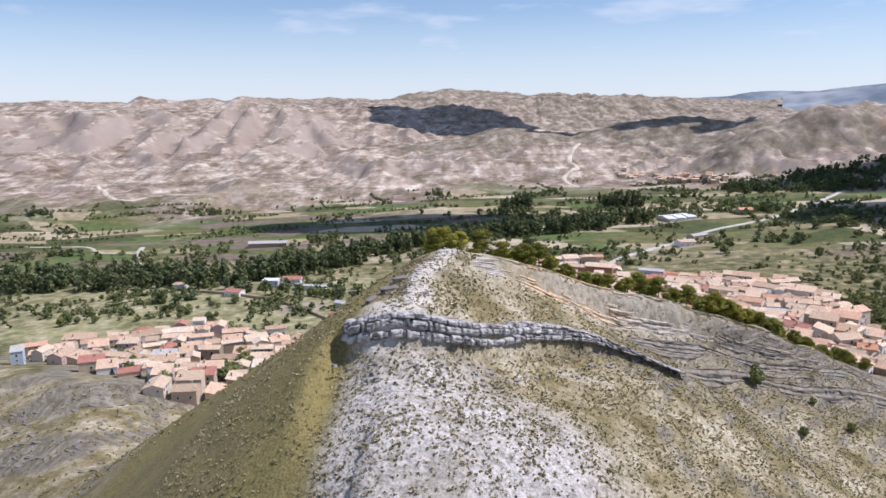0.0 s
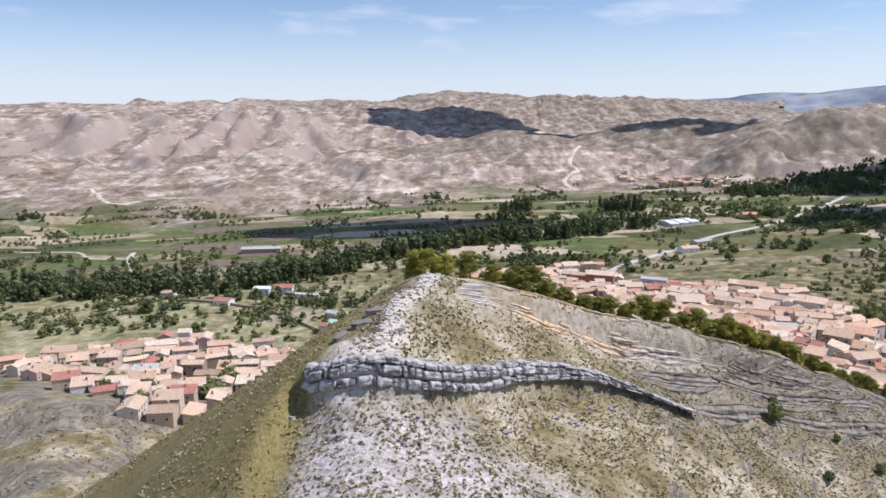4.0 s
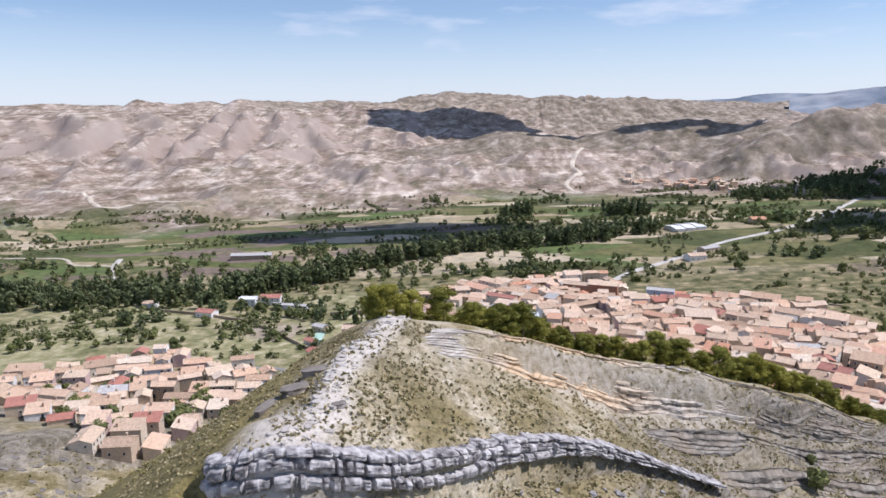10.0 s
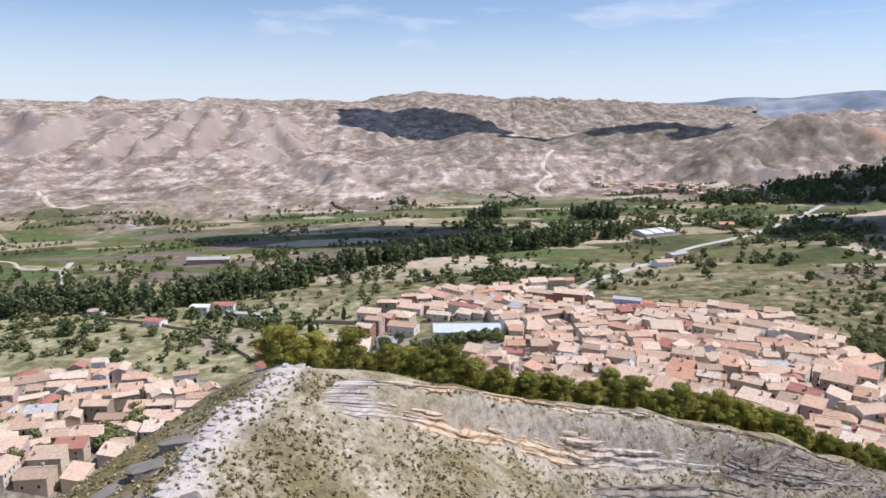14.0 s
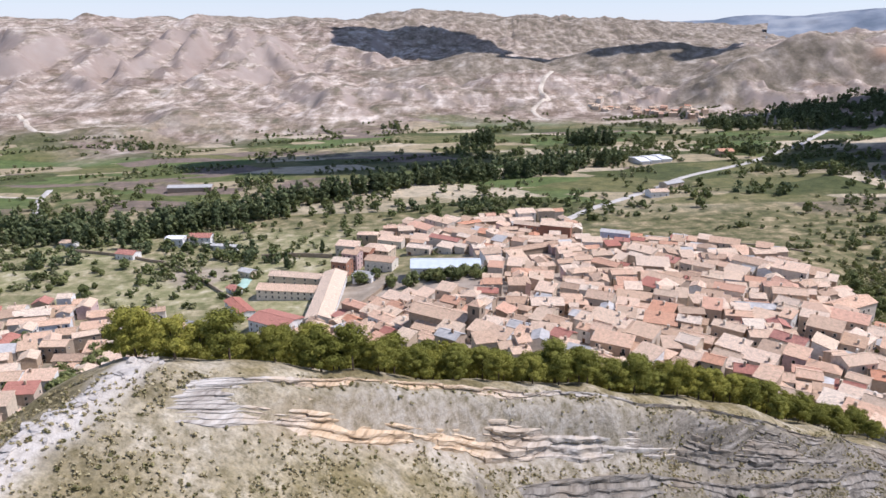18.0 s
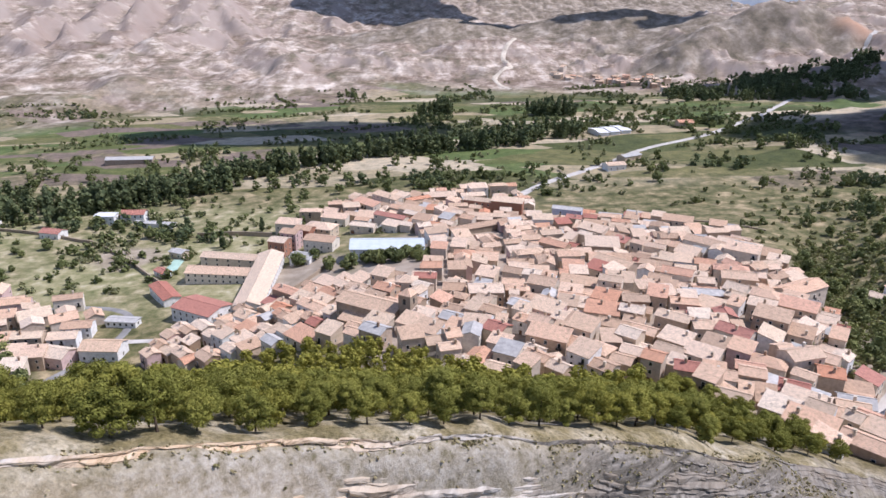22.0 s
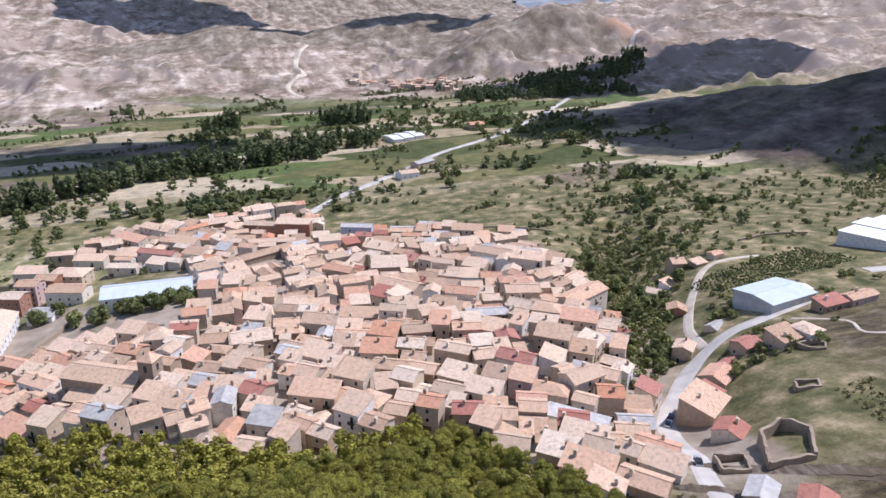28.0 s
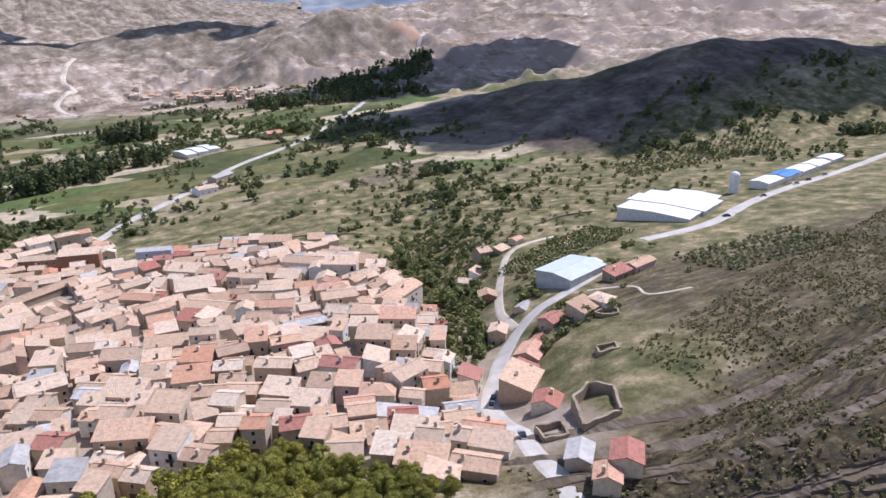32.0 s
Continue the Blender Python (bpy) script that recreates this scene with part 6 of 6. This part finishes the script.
outcrop("brown rock beds on the western bank", beds)

# ---- trees ----


def crown_pine(seed, h, r):
    """Flattened needle clumps in loose tiers, domed above and ragged below."""
    rng = np.random.default_rng(seed)
    c, s = [], []
    for k in range(40):
        t = rng.uniform(0.36, 1.0)
        wide = r * math.sqrt(max(0.05, 1 - ((t - 0.5) / 0.56) ** 2)) * rng.uniform(0.25, 0.95)
        a = rng.uniform(0, 6.28)
        c.append((math.cos(a) * wide, math.sin(a) * wide, t * h * 0.95))
        s.append(rng.uniform(0.7, 1.25) * r * 0.34)
    return lumps("crown", c, s, leaf_pine, 270, 0.105, seed, 0.62)


def crown_tall(seed, h, r):
    rng = np.random.default_rng(seed)
    c, s = [], []
    for k in range(40):
        t = rng.uniform(0.08, 1.0)
        wide = r * min(1, 2.2 * (1.04 - t)) * rng.uniform(0.1, 0.85)
        a = rng.uniform(0, 6.28)
        c.append((math.cos(a) * wide, math.sin(a) * wide, t * h))
        s.append(rng.uniform(0.6, 1.1) * r * 0.5)
    return lumps("crown", c, s, leaf_poplar, 22, 0.62, seed, 1.2)


def crown_round(seed, h, r, material):
    rng = np.random.default_rng(seed)
    c, s = [], []
    for k in range(24):
        d = rng.normal(size=3)
        d /= np.linalg.norm(d)
        c.append((d[0] * r * 0.62, d[1] * r * 0.62, h * 0.55 + d[2] * h * 0.33))
        s.append(rng.uniform(0.7, 1.2) * r * 0.42)
    return lumps("crown", c, s, material, 30, 0.38, seed, 0.9)


def tree(name, label, trunk, crown):
    ob = new(name)
    tagged(ob, label, "tree")
    part("trunk", trunk, None, ob)
    part("crown", crown, None, ob)
    return ob


def plant(kinds, spots, group, rng, lo=0.8, hi=1.2):
    """Copies of a few trees at the spots; the first ones are moved there themselves."""
    for i, (x, y) in enumerate(spots):
        k = kinds[i % len(kinds)]
        s = rng.uniform(lo, hi)
        m = pose(x, y, ground(x, y) - 0.15, rng.uniform(-4, 4), rng.uniform(-4, 4), rng.uniform(0, 360))
        ob = k if i < len(kinds) else copy_thing(k, m)
        ob["group"] = group
        ob.matrix_basis = m @ Matrix.Diagonal((s, s, s * rng.uniform(0.9, 1.12), 1))


rng = random.Random(9)
pines = [tree("pine_tree", "green umbrella-crowned pine on the wooded hillside", trunk_mesh("trunk", 5.6, 0.2, bark, 5, k), crown_pine(k, 7.6, 3.3)) for k in range(5)]
spots = [(-28, 137.5), (-24, 139.5), (-18.5, 143), (-13.5, 146), (-31, 141)]
tries = 0
while len(spots) < 700 and tries < 45000:
    tries += 1
    x, y = rng.uniform(-85, 114), rng.uniform(138, 326)
    low = float(np.interp(x, [-82, -66, -22, 0, 21, 38, 60, 78, 90, 100, 108, 114], [316, 324, 308, 297, 282, 271, 274, 285, 272, 255, 238, 226]))
    if y < float(ridge_y(x)) + 3.4 + 2.5 * noise.noise(Vector((x * 0.06, 0, 0))) or y > low + rng.uniform(-6, 4) or x < -31 - (y - 140) * 0.32:
        continue
    if all((x - a) ** 2 + (y - b_) ** 2 > 4.5**2 for a, b_ in spots) and all((x - r_[0]) ** 2 + (y - r_[1]) ** 2 > 5.5**2 for r_ in RECTS):
        spots.append((x, y))
spots.sort(key=lambda p: p[1] - float(ridge_y(p[0])))
plant(pines, spots[:300], "hillside pine wood", rng, 0.6, 1.02)
pine_rest = spots[300:]

poplars = [tree("poplar_tree", "tall narrow dark green poplar by the river", trunk_mesh("trunk", 14, 0.35, bark, 4, k), crown_tall(k + 20, 20, 4.2)) for k in range(4)]
# x, y to x, y, half width, how many single trees, how many in the wood between
BELTS = [(-620, 585, -300, 590, 36, 34, 230), (-300, 590, -200, 690, 24, 24, 120), (-215, 695, -100, 790, 15, 30, 60), (-110, 800, 70, 860, 20, 40, 100), (60, 870, 130, 905, 16, 8, 34), (290, 1180, 560, 1160, 36, 8, 190), (430, 1280, 640, 1340, 60, 6, 200), (600, 1330, 690, 1400, 26, 6, 70), (-75, 1060, -25, 1066, 16, 12, 26), (80, 1050, 138, 1045, 18, 18, 34)]
spots, wood = [], []
for x0, y0, x1, y1, wide, n, more in BELTS:
    for k in range(n + more):
        t = rng.random()
        p = (x0 + t * (x1 - x0) + rng.uniform(-wide, wide) * 0.35, y0 + t * (y1 - y0) + rng.uniform(-wide, wide))
        (spots if k < n else wood).append(p)
plant(poplars, spots, "river poplars", rng, 0.75, 1.15)


def thicket(name, label, spots, material, h, r, seed, clumps=9, faces=16, leaf=0.5, kind="stuff", category="trees"):
    """Many crowns that nobody could count, in one mesh."""
    g = np.random.default_rng(seed)
    cs, ss, ls = [], [], []
    for x, y in spots:
        k = g.uniform(0.6, 1.3)
        z = ground(x, y)
        for _ in range(clumps):
            d = g.normal(size=3)
            d /= np.linalg.norm(d)
            cs.append((x + d[0] * r * k * 0.6, y + d[1] * r * k * 0.6, z + max(0.1, 0.5 + 0.45 * d[2]) * h * k))
            ss.append(r * k * g.uniform(0.3, 0.55))
            ls.append(leaf * k)
    return tagged(new(name, lumps(name, cs, ss, material, faces, ls, seed, 0.95)), label, category, kind=kind)


cypresses = [tree("cypress_tree", "narrow dark green cypress beside the school", trunk_mesh("trunk", 5, 0.2, bark, 2, k + 7), crown_tall(k + 70, 11, 1.7)) for k in range(2)]
plant(cypresses, [(-127, 542), (-143, 509), (-140, 505)], "cypresses", rng, 0.8, 1.1)
thicket("pine_wood", "close crowns of green pines lower on the hillside", pine_rest, leaf_pine, 6.6, 2.7, 31, 16, 60, 0.26)
thicket("river_wood", "dense dark green riverside wood", wood, leaf_poplar, 15, 4.5, 1, 12, 14, 0.95)
rounds = [tree("broadleaf_tree", "rounded dark green broadleaf tree in the fields", trunk_mesh("trunk", 3.5, 0.2, bark, 4, k), crown_round(k + 40, 6.5, 3.2, leaf_shrub)) for k in range(4)]
spots = []
for cx, cy, rx, ry, n in ((-22, 447, 26, 8, 30), (178, 325, 9, 26, 34), (205, 405, 18, 50, 30), (-290, 480, 90, 60, 14), (-240, 640, 110, 40, 10), (60, 690, 110, 40, 10), (300, 560, 90, 70, 16), (-120, 265, 12, 24, 14), (-78, 470, 10, 8, 5), (-177, 345, 9, 10, 14), (-176, 317, 8, 10, 12), (-240, 333, 8, 6, 6), (-262, 372, 40, 30, 16), (-205, 300, 30, 20, 12), (-350, 455, 50, 26, 8), (-150, 300, 10, 26, 12)):
    for _ in range(n):
        spots.append((rng.gauss(cx, rx * 0.55), rng.gauss(cy, ry * 0.55)))
spots = [p for p in spots if off_road(*p, 9)]
plant(rounds, spots, "field trees", rng, 0.55, 1.35)
mixed = [(rng.gauss(cx, rx), rng.gauss(cy, ry)) for cx, cy, rx, ry, n in ((200, 990, 90, 50, 110), (320, 830, 50, 60, 50), (-330, 690, 120, 40, 80), (-90, 700, 90, 30, 50), (60, 960, 120, 30, 60), (640, 610, 110, 26, 50), (-500, 640, 90, 40, 50)) for _ in range(n)]
thicket("valley_trees", "groups of green trees along fields and roads", mixed, leaf_shrub, 8, 4.2, 11, 9, 16, 0.75)
# hedges, orchards and bushes over the valley
def open_field(x, y):
    s = -0.366 * (x + 900) + 0.93 * (y - 950)
    return s < 70 and not (x > 470 and y > 690) and 0.707 * (x - 760 + y - 1450) < 40 and not (-125 < x < 195 and 430 < y < 600) and not (-150 < x < 190 and y < 480)


bushes = []
while len(bushes) < 1500:
    x, y = rng.uniform(-950, 950), rng.uniform(440, 1400)
    thick = noise.noise(Vector((x * 0.011, y * 0.016, 4))) + 0.6 * noise.noise(Vector((x * 0.03, y * 0.04, 14)))
    if open_field(x, y) and (thick > 0.36 or rng.random() < 0.008):
        bushes.append((x, y))
# hedges along the strips of land
for k in range(150):
    x, y = rng.uniform(-950, 900), rng.uniform(470, 1380)
    a = radians(24 + rng.gauss(0, 5) + (90 if rng.random() < 0.22 else 0))
    for i in range(rng.randint(10, 38)):
        px, py = x + math.cos(a) * 4.2 * i + rng.gauss(0, 1.2), y + math.sin(a) * 4.2 * i + rng.gauss(0, 1.2)
        if open_field(px, py) and rng.random() < 0.88:
            bushes.append((px, py))
bushes += [p for p in ((rng.uniform(-520, -110), rng.uniform(425, 590)) for _ in range(900)) if noise.noise(Vector((p[0] * 0.016, p[1] * 0.022, 9))) > -0.05 and not inside(*p, WEST_QUARTER) and off_road(*p) and p[0] < -135][:420]
bushes += [(rng.gauss(-120, 40), rng.gauss(560, 30)) for _ in range(60)] + [(rng.gauss(60, 60), rng.gauss(690, 25)) for _ in range(80)]
# groves: close groups of trees
groves = []
for k in range(48):
    x, y = rng.uniform(-900, 850), rng.uniform(500, 1330)
    for i in range(rng.randint(7, 22)):
        px, py = x + rng.gauss(0, 15), y + rng.gauss(0, 8)
        if open_field(px, py) and not (px > 450 and 660 < py < 1000):
            groves.append((px, py))
thicket("valley_groves", "small dark groves among the fields", groves[::2], leaf_poplar, 8.5, 4.4, 15, 8, 14, 0.8)
thicket("valley_groves", "small green groves among the fields", groves[1::2], leaf_shrub, 7.5, 4.4, 16, 8, 14, 0.8)
thicket("valley_bushes", "hedges and thickets of dark bushes between the fields", bushes[::2], leaf_shrub, 4.2, 2.9, 2, 5, 12, 0.7, category="bushes")
thicket("valley_bushes", "olive-grey bushes and small trees between the fields", bushes[1::2], leaf_olive, 3.4, 2.6, 12, 5, 12, 0.62, category="bushes")
near_b = [(rng.gauss(205, 16) + 0.33 * k_, 405 + k_ + rng.gauss(0, 8)) for k_ in range(-100, 100) for _ in range(3)] + [(rng.gauss(260, 55), rng.gauss(440, 60)) for _ in range(180)] + [(rng.gauss(330, 80), rng.gauss(560, 70)) for _ in range(330)] + [(rng.gauss(205, 14), rng.gauss(320, 34)) for _ in range(90)]
near_b = [p for p in near_b if not (300 < p[0] < 420 and 340 < p[1] < 440) and p[1] > 300 and off_road(*p)]
thicket("gully_bushes", "green bushes filling the gully and fields", near_b[::3], leaf_shrub, 3.0, 2.3, 3, 8, 18, 0.36, category="bushes")
thicket("gully_bushes", "olive-grey bushes over the rough fields", near_b[1::3] + near_b[2::3], leaf_olive, 2.0, 1.9, 13, 7, 16, 0.34, category="bushes")
rows_b = []
for k in range(11):
    for i in range(34):
        t = i / 33
        rows_b.append((233 + 78 * t - 0.9 * k, 364 + 2.6 * k + 26 * t + rng.uniform(-0.3, 0.3)))
thicket("vineyard_rows", "straight rows of low green vines", rows_b, leaf_shrub, 1.3, 1.0, 4, 3, 12, 0.3, category="vineyard")
olives = [(284 + 4.6 * i + rng.uniform(-0.7, 0.7), 300 + 4.6 * j + rng.uniform(-0.7, 0.7)) for i in range(17) for j in range(8)]
thicket("olive_grove", "rows of small grey-green olive trees", olives, leaf_olive, 2.6, 1.6, 5, 6, 14, 0.3, category="grove")
orchard = [(430 + 7 * i + 3 * j, 520 + 7 * j + rng.uniform(-1, 1)) for i in range(26) for j in range(9)]
thicket("orchard_rows", "rows of small orchard trees", orchard, leaf_olive, 3.0, 1.8, 6, 5, 10, 0.5, category="orchard")

# ---- scrub and stones on the near hill ----
tufts, dry, far_scrub, stones = [], [], [], []
while len(tufts) < 40000:
    x, y = rng.uniform(-75, 140), rng.uniform(40, 215)
    s = (float(ridge_y(x)) - y) * 0.87
    if s < 1 or s > 130 or (x < -38 and rng.random() < 0.55):
        continue
    if noise.noise(Vector((x * 0.12, y * 0.12, 2))) + rng.uniform(-0.5, 0.5) > -0.15 and not (4 < s < 9 and -20 < x < 40 and rng.random() < 0.85):
        (tufts if rng.random() < 0.87 else dry).append((x, y))
        if len(tufts) + len(dry) >= 36000:
            break
thicket("hill_scrub", "low grey-green scrub tufts dotted over the hillside", tufts, leaf_dry, 0.26, 0.34, 7, 2, 6, 0.12, category="scrub")
thicket("hill_scrub", "low dry yellow scrub tufts over the hillside", dry, leaf_scrub, 0.28, 0.37, 8, 2, 7, 0.14, category="scrub")
while len(far_scrub) < 9000:
    x, y = rng.uniform(125, 430), rng.uniform(150, 330)
    if noise.noise(Vector((x * 0.05, y * 0.05, 6))) + rng.uniform(-0.6, 0.6) > -0.05 and y < 250 + 0.25 * (x - 125) and not (135 < x < 195 and y > 225):
        far_scrub.append((x, y))
thicket("slope_scrub", "dark dry scrub over the eastern slope", far_scrub, leaf_scrub, 0.7, 0.75, 9, 2, 9, 0.22, category="scrub")
bank_scrub = [(rng.uniform(-290, -60), rng.uniform(120, 260)) for _ in range(1500)]
thicket("bank_scrub", "dry scrub over the western bank", bank_scrub, leaf_scrub, 0.7, 0.7, 10, 2, 9, 0.2, category="scrub")
for x, y, s in ((57, 163, 2.0), (66, 150, 1.1), (75, 170, 0.9), (60, 175, 1.0), (84, 165, 1.2)):
    k = copy_thing(rounds[0], pose(x, y, ground(x, y)))
    k.matrix_basis = pose(x, y, ground(x, y) - 0.2) @ Matrix.Diagonal((s * 0.38, s * 0.38, s * 0.42, 1))
    tagged(k, "lone dark bush on the rocky hillside", "bush", "hillside bushes")
